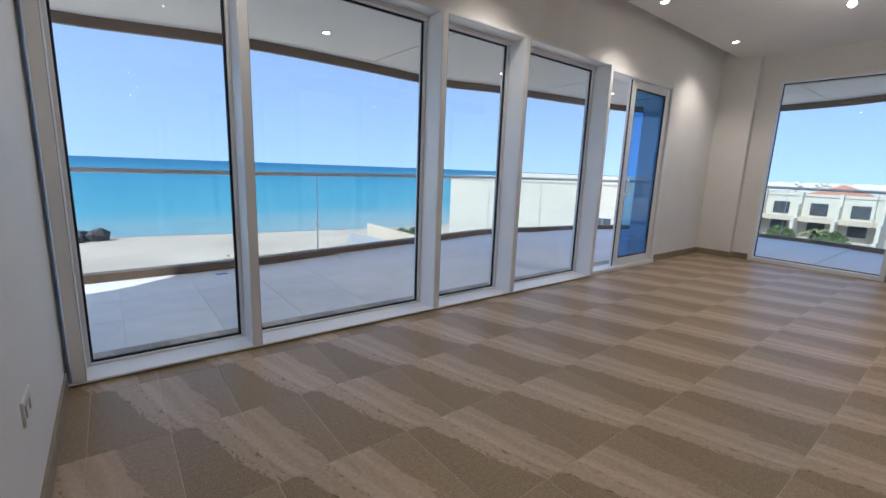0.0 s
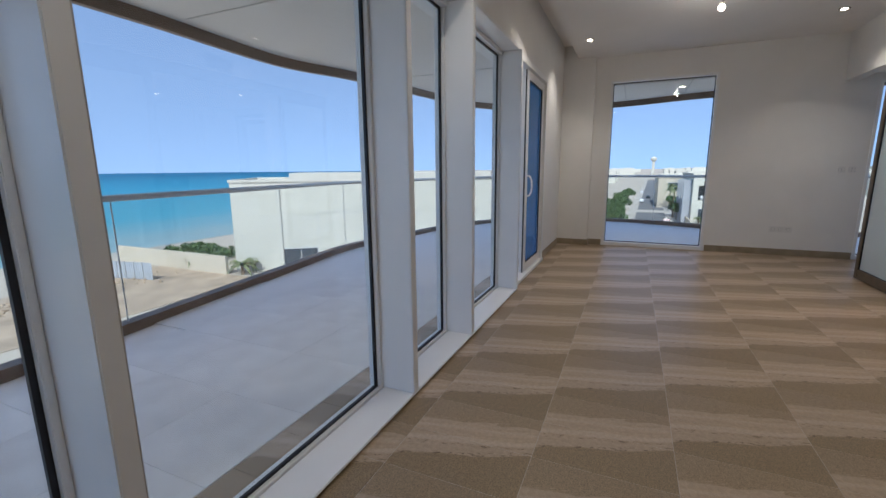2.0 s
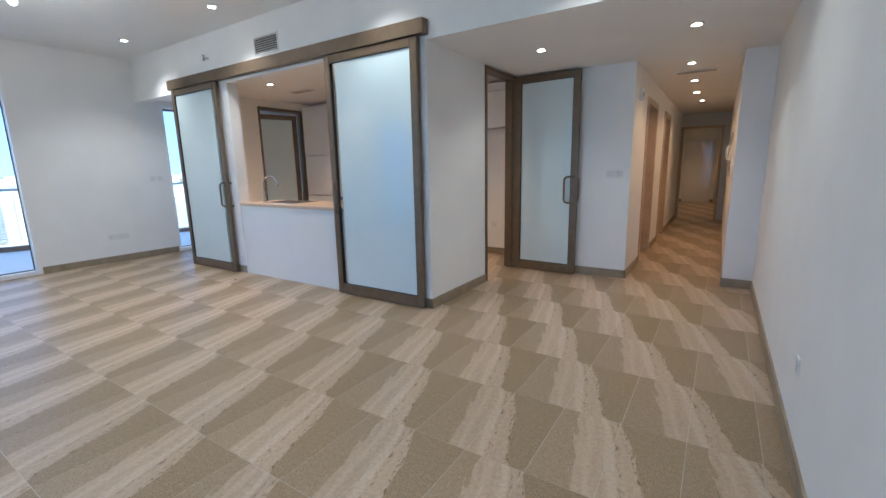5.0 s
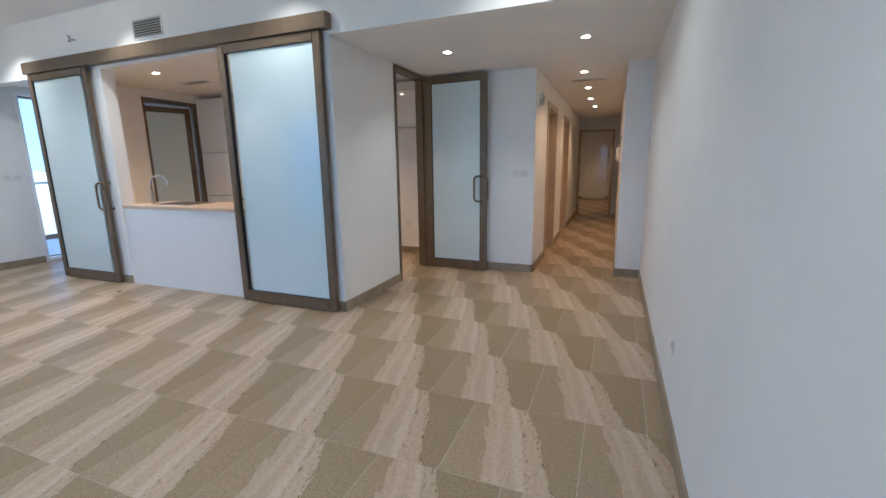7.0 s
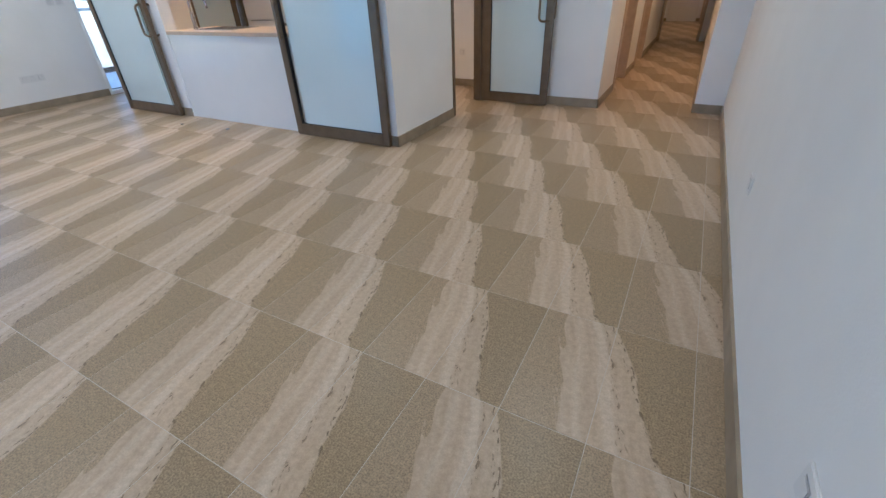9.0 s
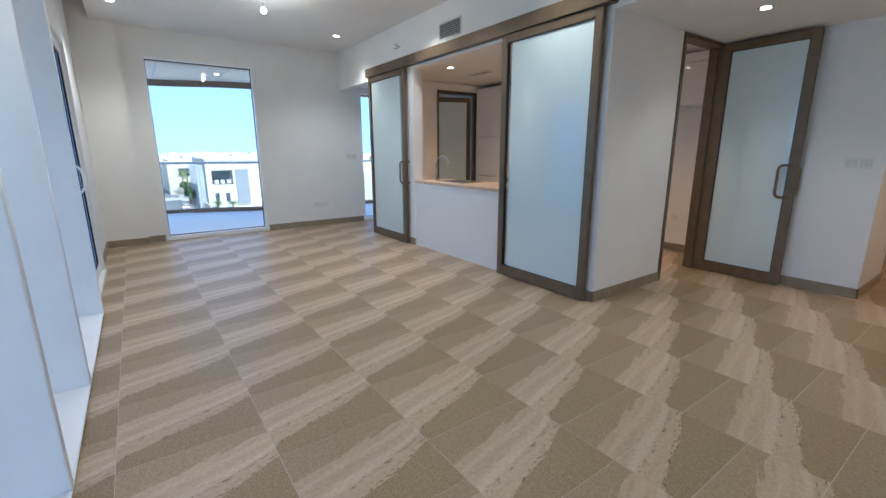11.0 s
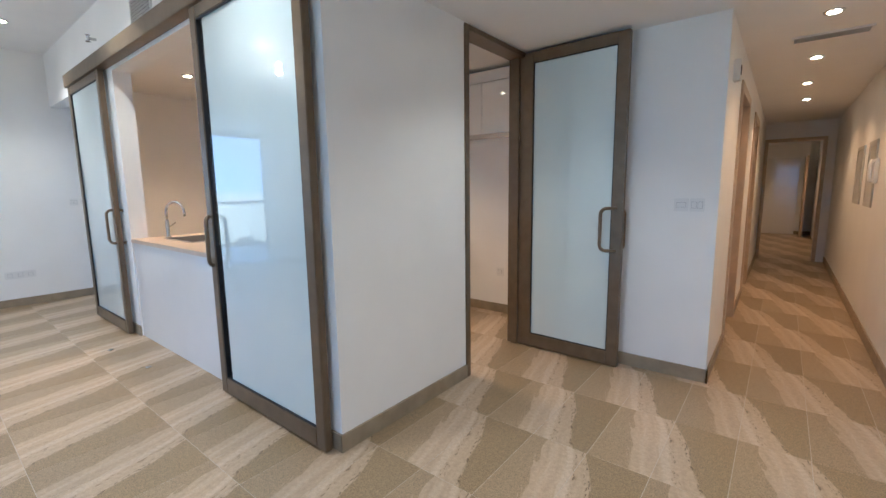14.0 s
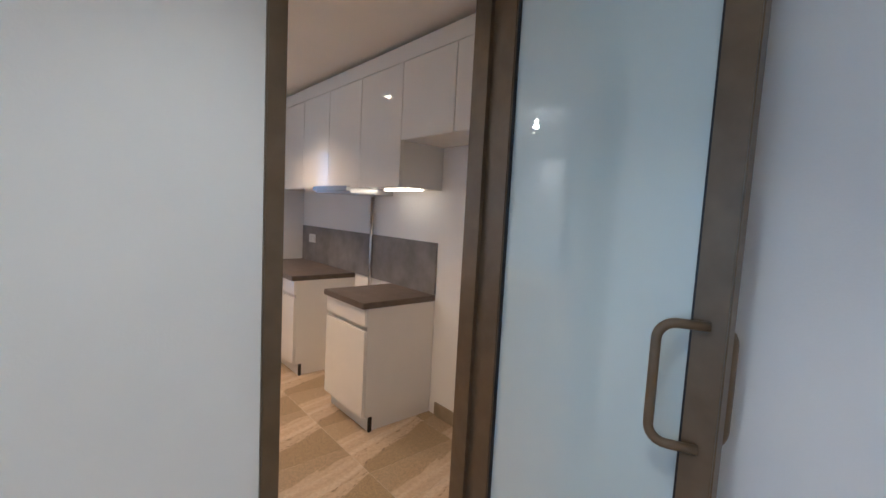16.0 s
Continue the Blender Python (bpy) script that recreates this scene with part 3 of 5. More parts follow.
def balustrade():
    root = empty("balustrade", 2.1, 6.2, 0)
    structure(root, "curved frameless glass balustrade with satin metal handrail", "balustrade")
    inv = root.matrix_basis.inverted()

    def part(ob):
        ob.parent = root
        ob.matrix_parent_inverse = inv
        return ob
    b = bmesh.new()
    ribbon_solid(b, offset_line(RAIL, -0.05), offset_line(RAIL, 0.07), -0.012, 0.075)
    part(mesh_object("kerb", b, FASCIA))
    b = bmesh.new()
    tube(b, [(p.x, p.y, 1.10) for p in RAIL], 0.027, 10)
    part(mesh_object("handrail", b, RAILMETAL, smooth=True))
    for i in range(0, len(RAIL) - 8, 8):
        seg = RAIL[i:i + 9]
        a = [p.copy() for p in seg]
        d0, d1 = (a[1] - a[0]).normalized(), (a[-1] - a[-2]).normalized()
        a[0] += d0 * 0.012
        a[-1] -= d1 * 0.012
        b = bmesh.new()
        ribbon_solid(b, offset_line(a, -0.006), offset_line(a, 0.006), 0.076, 1.075)
        part(mesh_object("pane", b, RAILGLASS))
        b = bmesh.new()
        tube(b, [(seg[0].x, seg[0].y, 0.08), (seg[0].x, seg[0].y, 0.6), (seg[0].x, seg[0].y, 1.07)], 0.006, 6)
        part(mesh_object("joint_seal", b, RAILMETAL))


balustrade()


# ---- sliding doors of the kitchen hatch ----
def framed_leaf(root, w, h, handle_x, lean=0.0, s=0.075, out=0.085, strip=0.0):
    """A bronze framed leaf with frosted glass, in its own x-z plane, hung at x 0..w, with a D handle on both sides."""
    boxes("frame", [((0, -0.022, 0.008), (s, 0.022, h)), ((w - s, -0.022, 0.008), (w, 0.022, h)), ((s, -0.022, 0.008), (w - s, 0.022, 0.008 + 0.11)), ((s, -0.022, h - s), (w - s, 0.022, h))], BRONZE, root, 0.004)
    g = 0.006
    boxes("bead", [((s, -0.017, 0.118), (s + g, 0.017, h - s)), ((w - s - g, -0.017, 0.118), (w - s, 0.017, h - s)), ((s + g, -0.017, 0.118), (w - s - g, 0.017, 0.118 + g)), ((s + g, -0.017, h - s - g), (w - s - g, 0.017, h - s))], GASKET, root)
    low, high = (strip, 0.0) if handle_x < w / 2 else (0.0, strip)
    box("glass", (s + 0.002 + low, -0.006, 0.12), (w - s - 0.002 - high, 0.006, h - s - 0.002), FROST, root)
    if strip:
        a = s + 0.002 if low else w - s - 0.002 - high
        box("clear_strip", (a, -0.005, 0.12), (a + strip - 0.001, 0.005, h - s - 0.002), PANE, root)
    for side in (-1, 1):
        b = bmesh.new()
        pts = []
        y0, y1 = 0.022 * side, (out if side == (-1 if out > 0.1 else side) else 0.06) * side
        z0, z1, r = 0.89, 1.20, 0.045
        pts.append((handle_x, y0, z1))
        pts.append((handle_x, y1 - r * side, z1))
        for k in range(1, 6):
            a = k / 6 * math.pi / 2
            pts.append((handle_x, y1 - r * side + r * side * math.sin(a), z1 - r + r * math.cos(a)))
        pts.append((handle_x, y1, z1 - r))
        pts.append((handle_x, y1, z0 + r))
        for k in range(1, 6):
            a = k / 6 * math.pi / 2
            pts.append((handle_x, y1 - r * side + r * side * math.cos(a), z0 + r - r * math.sin(a)))
        pts.append((handle_x, y1 - r * side, z0))
        pts.append((handle_x, y0, z0))
        m = Matrix.Translation((handle_x, y0, 0)) @ Matrix.Rotation(radians(lean), 4, "Z") @ Matrix.Translation((-handle_x, -y0, 0))
        tube(b, [m @ Vector(p) for p in pts], 0.0125, 10)
        mesh_object("handle", b, BRONZE, root, smooth=True)


SLIDE_Y = -0.205
e = empty("sliding_door", 2.30, SLIDE_Y, 0)
framed_leaf(e, 1.15, 2.455, 1.15 - 0.038, 45.0, strip=0.055)
tagged(e, "bronze framed sliding door with pale frosted glass, open", "sliding door", "sliding doors of the kitchen hatch")
e2 = empty("sliding_door", 5.40, SLIDE_Y, 0)
framed_leaf(e2, 1.10, 2.455, 0.038, -45.0, strip=0.055)
tagged(e2, "bronze framed sliding door with pale frosted glass, open", "sliding door", "sliding doors of the kitchen hatch")
track = box("door_track", (2.22, KY, 2.46), (6.55, -0.165, 2.585), BRONZE, bevel=0.004)
tagged(track, "bronze metal sliding door track on the kitchen beam", "door track")

# side door of the kitchen, standing open along the wall, with its frame
sd = empty("side_door", 2.24, -2.205, 0, 178.0)
framed_leaf(sd, 0.81, 2.41, 0.81 - 0.04, -62.0, 0.08, 0.135)
tagged(sd, "bronze framed frosted glass door standing open by a wall", "door")
fr = boxes("door_frame", [((CX - 0.012, -1.412, 0), (CX + 0.132, -1.366, 2.42)), ((CX - 0.012, -2.242, 0), (CX + 0.132, -2.19, 2.42)), ((CX - 0.012, -2.19, 2.385), (CX + 0.132, -1.412, 2.42))], BRONZE, bevel=0.003)
structure(fr, "bronze metal door frame in the kitchen doorway", "door frame")

tagged(boxes("door_stop", [((CX + 0.03, -2.19, 0), (CX + 0.09, -2.172, 2.385)), ((CX + 0.03, -1.430, 0), (CX + 0.09, -1.412, 2.385))], BRONZE, fr))
# ---- kitchen ----
bt = box("bar_top", (2.9, KY - 0.62, 0.90), (5.26, KY + 0.004, 0.935), BARTOP, bevel=0.004)
tagged(bt, "beige stone bar top in the kitchen hatch", "worktop")


def faucet(x, y, z):
    b = bmesh.new()
    disc_stack(b, [(0.026, 0), (0.026, 0.012), (0.018, 0.02), (0.017, 0.16), (0.012, 0.17)], 16)
    pts = [(0, 0, 0.16), (0, 0, 0.24)] + [(0.095 - 0.095 * math.cos(a), 0, 0.24 + 0.095 * math.sin(a)) for a in [math.pi * k / 10 for k in range(1, 10)]] + [(0.19, 0, 0.235), (0.19, 0, 0.20)]
    tube(b, pts, 0.011, 10)
    tube(b, [(0, 0.015, 0.10), (0, 0.05, 0.11), (0, 0.10, 0.135)], 0.006, 8)
    ob = mesh_object("kitchen_faucet", b, STEEL, smooth=True)
    ob.matrix_basis = pose(x, y, z, 0, 0, -150)
    return tagged(ob, "tall chrome swan-neck kitchen tap on the bar top", "tap")


faucet(5.08, -0.50, 0.935)
sk = empty("kitchen_sink", 4.70, -0.62, 0.935)
boxes("rim", [((-0.30, -0.19, 0.0), (0.30, -0.165, 0.006)), ((-0.30, 0.165, 0.0), (0.30, 0.19, 0.006)), ((-0.30, -0.165, 0.0), (-0.275, 0.165, 0.006)), ((0.275, -0.165, 0.0), (0.30, 0.165, 0.006))], STEEL, sk, 0.002)
# flat sheet, no depth: the hollow's shade is its dark colour
box("bowl_shade", (-0.272, -0.162, 0.0005), (0.272, 0.162, 0.003), DARKGAP, sk)
tagged(sk, "steel sink in the bar top, a dark sheet for its shaded bowl", "sink")


def base_unit(x0, x1, label):
    root = empty("base_cabinet", x0, KBACK, 0)
    w = x1 - x0
    d = 0.545
    box("carcass", (0, 0.003, 0.10), (w, d, 0.815), CAB, root, 0.002)
    box("plinth", (0.01, 0.003, 0.0), (w - 0.01, d - 0.035, 0.10), CAB, root)
    box("drawer_front", (0.002, d + 0.001, 0.70), (w - 0.002, d + 0.019, 0.812), CAB, root, 0.003)
    box("door", (0.002, d + 0.001, 0.105), (w - 0.002, d + 0.019, 0.67), CAB, root, 0.003)
    box("grip_channel", (0.004, d - 0.008, 0.672), (w - 0.004, d + 0.004, 0.698), GREYMETAL, root)
    box("corner_foot", (-0.003, d - 0.055, 0.0), (0.012, d - 0.033, 0.10), DARKGAP, root)
    tagged(root, label, "base cabinet", "kitchen base cabinets")
    wt = box("worktop", (x0 - 0.004, KBACK + 0.003, 0.815), (x1 + 0.004, KBACK + d + 0.04, 0.855), STONE, bevel=0.003)
    tagged(wt, "taupe stone worktop on a white base cabinet", "worktop")


base_unit(3.41, 3.95, "white gloss kitchen base cabinet with drawer")
base_unit(4.55, 5.70, "white gloss kitchen base cabinet beside a cooker gap")
sp = box("backsplash", (3.41, KBACK, 0.856), (5.71, KBACK + 0.015, 1.225), SPLASH)
tagged(sp, "grey stone backsplash panel on the kitchen wall", "backsplash")


def upper_units():
    xs = (2.42, 2.90, 3.395, 3.90, 4.40, 4.90, 5.30, 5.70)
    for i, (a, b) in enumerate(zip(xs, xs[1:])):
        z0 = 1.88 if i < 2 else 1.59
        root = empty("wall_cabinet", a, KBACK, z0)
        box("carcass", (0, 0.003, 0), (b - a, 0.345, 2.36 - z0), CAB, root, 0.001)
        box("door", (0.002, 0.346, 0.0), (b - a - 0.002, 0.364, 2.358 - z0), CAB, root, 0.003)
        tagged(root, "white high-gloss kitchen wall cabinet", "wall cabinet", "kitchen wall cabinets")
    pel = box("cabinet_filler", (2.42, KBACK + 0.003, 2.362), (5.71, KBACK + 0.362, 2.465), CAB, bevel=0.002)
    tagged(pel, "white filler panel above the wall cabinets", "filler panel")
    hood = boxes("cooker_hood", [((3.96, KBACK + 0.02, 1.55), (4.54, KBACK + 0.40, 1.586)), ((3.96, KBACK + 0.40, 1.565), (4.54, KBACK + 0.43, 1.60))], STEEL, bevel=0.003)
    tagged(hood, "slim brushed steel cooker hood under wall cabinets", "cooker hood")
    strip = box("under_cabinet_light", (3.45, KBACK + 0.12, 1.58), (3.88, KBACK + 0.16, 1.588), STRIPGLOW)
    tagged(strip, "warm light strip under the wall cabinets", "cabinet light")


upper_units()
pipe = bmesh.new()
tube(pipe, [(4.25, KBACK + 0.03, 0.3), (4.25, KBACK + 0.03, 1.0), (4.25, KBACK + 0.03, 1.54)], 0.016)
tagged(mesh_object("gas_pipe", pipe, STEEL, smooth=True), "bare metal service pipe in the cooker gap", "pipe")

# tall larder units and the inner door at the kitchen's east side
root = empty("tall_cabinet", 5.72, KBACK, 0)
box("carcass", (0, 0.003, 0.1), (0.70, 0.58, 2.45), CAB, root, 0.001)
box("plinth", (0, 0.003, 0), (0.70, 0.54, 0.1), CAB, root)
for z0, z1 in ((0.105, 0.895), (0.905, 1.595), (1.605, 2.44)):
    box("door", (0.002, 0.581, z0), (0.698, 0.60, z1), CAB, root, 0.003)
    box("edge_pull", (0.10, 0.6, z1 - 0.008), (0.60, 0.612, z1 - 0.002), STEEL, root)
tagged(root, "tall white gloss kitchen larder cabinet", "tall cabinet")
kd = empty("kitchen_inner_door", 6.79, -1.57, 0, -108.0)
framed_leaf(kd, 0.77, 2.30, 0.04, -50.0)
tagged(kd, "bronze framed frosted glass door standing open in the kitchen", "door")


# ---- lamps ----
spot_data = bpy.data.lights.new("downlight_lamp", "SPOT")
spot_data.energy, spot_data.color, spot_data.spot_size, spot_data.spot_blend, spot_data.shadow_soft_size = SPOT_POWER, WARM, radians(118), 1.0, 0.035


def downlight():
    b = bmesh.new()
    disc_stack(b, [(0.036, 0.012), (0.050, 0.004), (0.055, -0.002), (0.052, -0.007), (0.044, -0.006), (0.037, -0.001)], 28)
    root = mesh_object("downlight", b, STEEL, smooth=True)
    b = bmesh.new()
    disc_stack(b, [(0.036, -0.009), (0.034, -0.0105), (0.02, -0.0115)], 24)
    mesh_object("lens", b, LAMPGLOW, root)
    lamp = new("lamp", spot_data)
    lamp.parent = root
    lamp.matrix_basis = pose(0, 0, -0.045)
    return tagged(root, "recessed round downlight, lit warm, in the ceiling, some added as fill", "downlight", "ceiling downlights")


first = downlight()
# ceiling spots at x 2.62 and 0.6 are unseen, added to brighten the room
SPOTS = [(4.65, 0.2, CEIL), (6.68, 0.22, CEIL), (4.68, 2.95, CEIL), (6.68, 2.95, CEIL), (2.62, 0.2, CEIL), (2.62, 2.95, CEIL), (0.6, 0.2, CEIL), (0.6, 2.95, CEIL),
         (1.556, -1.2, SOFF), (0.27, -1.21, SOFF), (0.38, -2.75, SOFF), (0.41, -3.97, SOFF), (0.43, -5.15, SOFF), (0.40, -6.3, SOFF), (0.5, -10.2, SOFF), (0.55, -12.6, SOFF),
         (5.25, -0.87, KCEIL), (3.3, -1.5, KCEIL), (4.6, -1.9, KCEIL)]
first.matrix_basis = pose(*SPOTS[0])
hall_data = spot_data.copy()
hall_data.energy, hall_data.color = SPOT_POWER * 0.36, (1.0, 0.54, 0.24)
# weaker lamp for the four added fill spots
added_fill_data = spot_data.copy()
added_fill_data.energy = SPOT_POWER * 0.7
lobby_data = spot_data.copy()
lobby_data.energy = SPOT_POWER * 0.3
kitchen_data = spot_data.copy()
kitchen_data.energy, kitchen_data.color = SPOT_POWER * 0.9, (1.0, 0.60, 0.32)
for s in SPOTS[1:]:
    made = copy_thing(first, pose(*s))
    if s[2] == SOFF and s[0] < CX and s[1] < -2.0:
        for part in made.children:
            if part.type == "LIGHT":
                part.data = hall_data
    elif s[2] == SOFF:
        for part in made.children:
            if part.type == "LIGHT":
                part.data = lobby_data
    elif s[2] == CEIL and s[0] < 3:
        for part in made.children:
            if part.type == "LIGHT":
                part.data = added_fill_data
    elif s[2] == KCEIL:
        for part in made.children:
            if part.type == "LIGHT":
                part.data = kitchen_data

b = bmesh.new()
disc_stack(b, [(0.045, 0.0), (0.045, -0.012), (0.03, -0.022), (0.012, -0.026)], 24)
tube(b, [(0, 0, -0.02), (0.003, 0, -0.07), (0.0, 0, -0.11)], 0.005, 8)
disc_stack(b, [(0.010, -0.10), (0.019, -0.108), (0.019, -0.150), (0.014, -0.158)], 16)
pb = mesh_object("pendant_lampholder", b, PLASTIC)
pb.matrix_basis = pose(5.42, 1.58, CEIL)
b = bmesh.new()
bmesh.ops.create_uvsphere(b, u_segments=16, v_segments=10, radius=0.032, matrix=Matrix.Translation((0, 0, -0.185)))
mesh_object("bulb", b, BULBGLOW, pb, smooth=True)
bl = bpy.data.lights.new("bulb_lamp", "POINT")
bl.energy, bl.color, bl.shadow_soft_size = 2.5, WARM, 0.04
lo = new("lamp", bl)
lo.parent = pb
lo.matrix_basis = pose(0, 0, -0.27)
tagged(pb, "bare lit bulb on a short ceiling lampholder", "ceiling lamp")


# ---- small fittings ----
def grille(name, w, h, label):
    root = empty(name)
    t = 0.018
    boxes("frame", [((-w / 2, 0, -h / 2), (w / 2, 0.012, -h / 2 + t)), ((-w / 2, 0, h / 2 - t), (w / 2, 0.012, h / 2)), ((-w / 2, 0, -h / 2 + t), (-w / 2 + t, 0.012, h / 2 - t)), ((w / 2 - t, 0, -h / 2 + t), (w / 2, 0.012, h / 2 - t))], PLASTIC, root, 0.002)
    # dark sheet behind the slats, the duct's shade as colour
    box("duct_shade", (-w / 2 + t, 0.0005, -h / 2 + t), (w / 2 - t, 0.0015, h / 2 - t), DARKGAP, root)
    n = int((h - 2 * t) / 0.022)
    for k in range(n):
        z = -h / 2 + t + (k + 0.5) * (h - 2 * t) / n
        s = box("slat", (-w / 2 + t, -0.007, -0.0015), (w / 2 - t, 0.007, 0.0015), GREYMETAL, root)
        s.matrix_basis = pose(0, 0.008, z, 35)
    return tagged(root, label, "air vent")


grille("wall_vent", 0.44, 0.20, "white slatted air vent on the kitchen beam").matrix_basis = pose(4.42, KY, 2.74)
g = grille("ceiling_vent", 0.45, 0.16, "white slatted air vent in the corridor ceiling")
g.matrix_basis = pose(0.36, -3.3, SOFF, -90, 0, 0)
g = grille("ceiling_vent", 0.45, 0.16, "white slatted air vent in the kitchen ceiling")
g.matrix_basis = pose(5.36, -1.5, KCEIL, -90, 0, 0)
b = bmesh.new()
tube(b, [(0, 0, 0), (0, 0.03, 0), (0, 0.06, 0)], 0.012)
disc_stack(b, [(0.008, -0.035), (0.024, -0.03), (0.024, -0.026), (0.01, -0.02), (0.012, 0.02), (0.02, 0.03)], 12, 0, 0.06)
spk = mesh_object("fire_sprinkler", b, STEEL)
spk.matrix_basis = pose(5.6, KY, 2.755)
tagged(spk, "chrome sidewall fire sprinkler on the beam", "sprinkler")


def plate(name, w, h, rockers, label, cat):
    """A wall plate that faces +y at its own origin."""
    root = empty(name)
    box("plate", (-w / 2, 0, -h / 2), (w / 2, 0.008, h / 2), PLASTIC, root, 0.003)
    for x, rw, rh in rockers:
        box("rocker", (x - rw / 2, 0.008, -rh / 2), (x + rw / 2, 0.012, rh / 2), PLASTIC, root, 0.002)
        # flat grey rim in place of a gap, its shade put into the colour
        box("painted_gap_shade", (x - rw / 2 - 0.002, 0.0078, -rh / 2 - 0.002), (x + rw / 2 + 0.002, 0.0085, rh / 2 + 0.002), SWITCHGREY, root)
    return tagged(root, label, cat)


two = [(-0.018, 0.026, 0.042), (0.018, 0.026, 0.042)]
plate("light_switch", 0.088, 0.088, two, "white double light switch on the wall", "light switch").matrix_basis = pose(0.99, SY, 1.225)
plate("light_switch", 0.088, 0.088, [(0, 0.055, 0.03)], "white fan isolator switch on the wall", "light switch").matrix_basis = pose(1.085, SY, 1.225)
plate("wall_socket", 0.15, 0.088, [(-0.035, 0.04, 0.04), (0.035, 0.04, 0.04)], "white double wall socket", "socket").matrix_basis = pose(WX, 2.28, 0.44, 0, 0, -90)
plate("wall_socket", 0.088, 0.088, [(0, 0.04, 0.04)], "white single wall socket", "socket").matrix_basis = pose(WX, 0.59, 0.41, 0, 0, -90)
plate("wall_socket", 0.28, 0.088, [(-0.09, 0.04, 0.04), (0, 0.04, 0.04), (0.09, 0.04, 0.04)], "long white socket strip on the wall", "socket").matrix_basis = pose(EX, 0.235, 0.385, 0, 0, 90)
for yy in (-0.36, -0.47):
    plate("light_switch", 0.088, 0.088, two, "white light switch on the wall", "light switch").matrix_basis = pose(EX, yy, 1.25, 0, 0, 90)
plate("wall_socket", 0.088, 0.088, [(0, 0.04, 0.04)], "white socket on the kitchen wall", "socket").matrix_basis = pose(2.9, KBACK, 0.45)

plate("wall_socket", 0.15, 0.088, [(-0.035, 0.04, 0.04), (0.035, 0.04, 0.04)], "white double socket on the grey backsplash", "socket").matrix_basis = pose(5.45, KBACK + 0.015, 1.10)
# corridor: door linings, thermostat, intercom and panels
for y0, y1 in ((-4.20, -3.25), (-6.1, -5.2)):
    f = boxes("door_lining", [((0.855, y1 - 0.05, 0), (1.11, y1 + 0.03, 2.18)), ((0.855, y0 - 0.03, 0), (1.11, y0 + 0.05, 2.18)), ((0.855, y0 + 0.05, 2.10), (1.11, y1 - 0.05, 2.18))], OAK, bevel=0.003)
    structure(f, "light oak door lining in the corridor", "door frame")
    d = box("door_leaf", (1.02, y0 + 0.052, 0.006), (1.06, y1 - 0.052, 2.098), OAK, bevel=0.002)
    tagged(d, "closed light oak door in the corridor", "door")
th = box("corridor_sensor", (0.83, -2.62, 2.05), (0.87, -2.55, 2.19), PLASTIC, bevel=0.004)
box("display", (0.826, -2.60, 2.09), (0.831, -2.57, 2.15), DARKGAP, th)
tagged(th, "small white wall sensor with dark window", "sensor")
ic = empty("intercom", -0.10, -4.38, 1.46, -90)
box("body", (-0.05, 0, -0.11), (0.05, 0.03, 0.11), PLASTIC, ic, 0.006)
b = bmesh.new()
tube(b, [(-0.03, 0.04, -0.10), (-0.03, 0.055, -0.06), (-0.03, 0.055, 0.06), (-0.03, 0.04, 0.10)], 0.016)
mesh_object("handset", b, PLASTIC, ic, smooth=True)
tagged(ic, "white wall intercom with handset in the corridor", "intercom")
for yy, ww, lab in ((-5.55, 0.52, "flush electrical panel with dark window on the corridor wall"), (-4.72, 0.46, "flush grey service panel on the corridor wall")):
    ep = empty("electrical_panel", -0.10, yy, 1.44, -90)
    boxes("frame", [((-ww / 2, 0, -0.31), (ww / 2, 0.014, -0.27)), ((-ww / 2, 0, 0.27), (ww / 2, 0.014, 0.31)), ((-ww / 2, 0, -0.27), (-ww / 2 + 0.04, 0.014, 0.27)), ((ww / 2 - 0.04, 0, -0.27), (ww / 2, 0.014, 0.27))], GREYMETAL, ep, 0.003)
    box("door", (-ww / 2 + 0.042, 0.0, -0.268), (ww / 2 - 0.042, 0.009, 0.268), GREYMETAL, ep, 0.003)
    if ww > 0.5:
        box("window", (-0.13, 0.0095, -0.19), (0.13, 0.012, 0.19), SWITCHGREY, ep)
    tagged(ep, lab, "electrical panel", "corridor service panels")
pf = boxes("portal_lining", [((0.02, -8.97, 0), (0.07, -8.78, 2.15)), ((0.82, -8.97, 0), (0.87, -8.78, 2.15)), ((0.07, -8.97, 2.10), (0.82, -8.78, 2.15))], OAK, bevel=0.003)
structure(pf, "light oak lining of the corridor's end doorway", "door frame")
fd = boxes("lobby_door", [((0.25, -13.888, 0.005), (1.08, -13.85, 2.05))], CAB, bevel=0.003)
tagged(fd, "white door at the end of the lobby", "door")
od = box("lobby_side_door", (0.10, -13.85, 0.005), (0.145, -13.05, 2.05), OAK, bevel=0.002)
tagged(od, "light oak door standing open in the lobby", "door")

# floor outlets near the hatch
for x, y in ((4.35, -0.02), (5.05, 0.05)):
    b = bmesh.new()
    disc_stack(b, [(0.022, 0.0), (0.022, 0.004), (0.014, 0.007)], 16)
    o = mesh_object("floor_stop", b, STEEL)
    o.matrix_basis = pose(x, y, 0)
    tagged(o, "small metal door guide on the tiled floor", "door guide")
tp = box("tape_piece", (0.75, 5.55, 0.0), (0.86, 5.59, 0.004), BLUETAPE)
tagged(tp, "scrap of blue tape on the balcony tiles", "tape")

# balcony soffit lights
for x, y in ((1.9, 5.2), (4.6, 5.2), (8.6, 1.62), (7.0, 4.9)):
    made = copy_thing(first, pose(x, y, 2.64))
    for part in made.children:
        if part.type == "LIGHT":
            part.data = hall_data


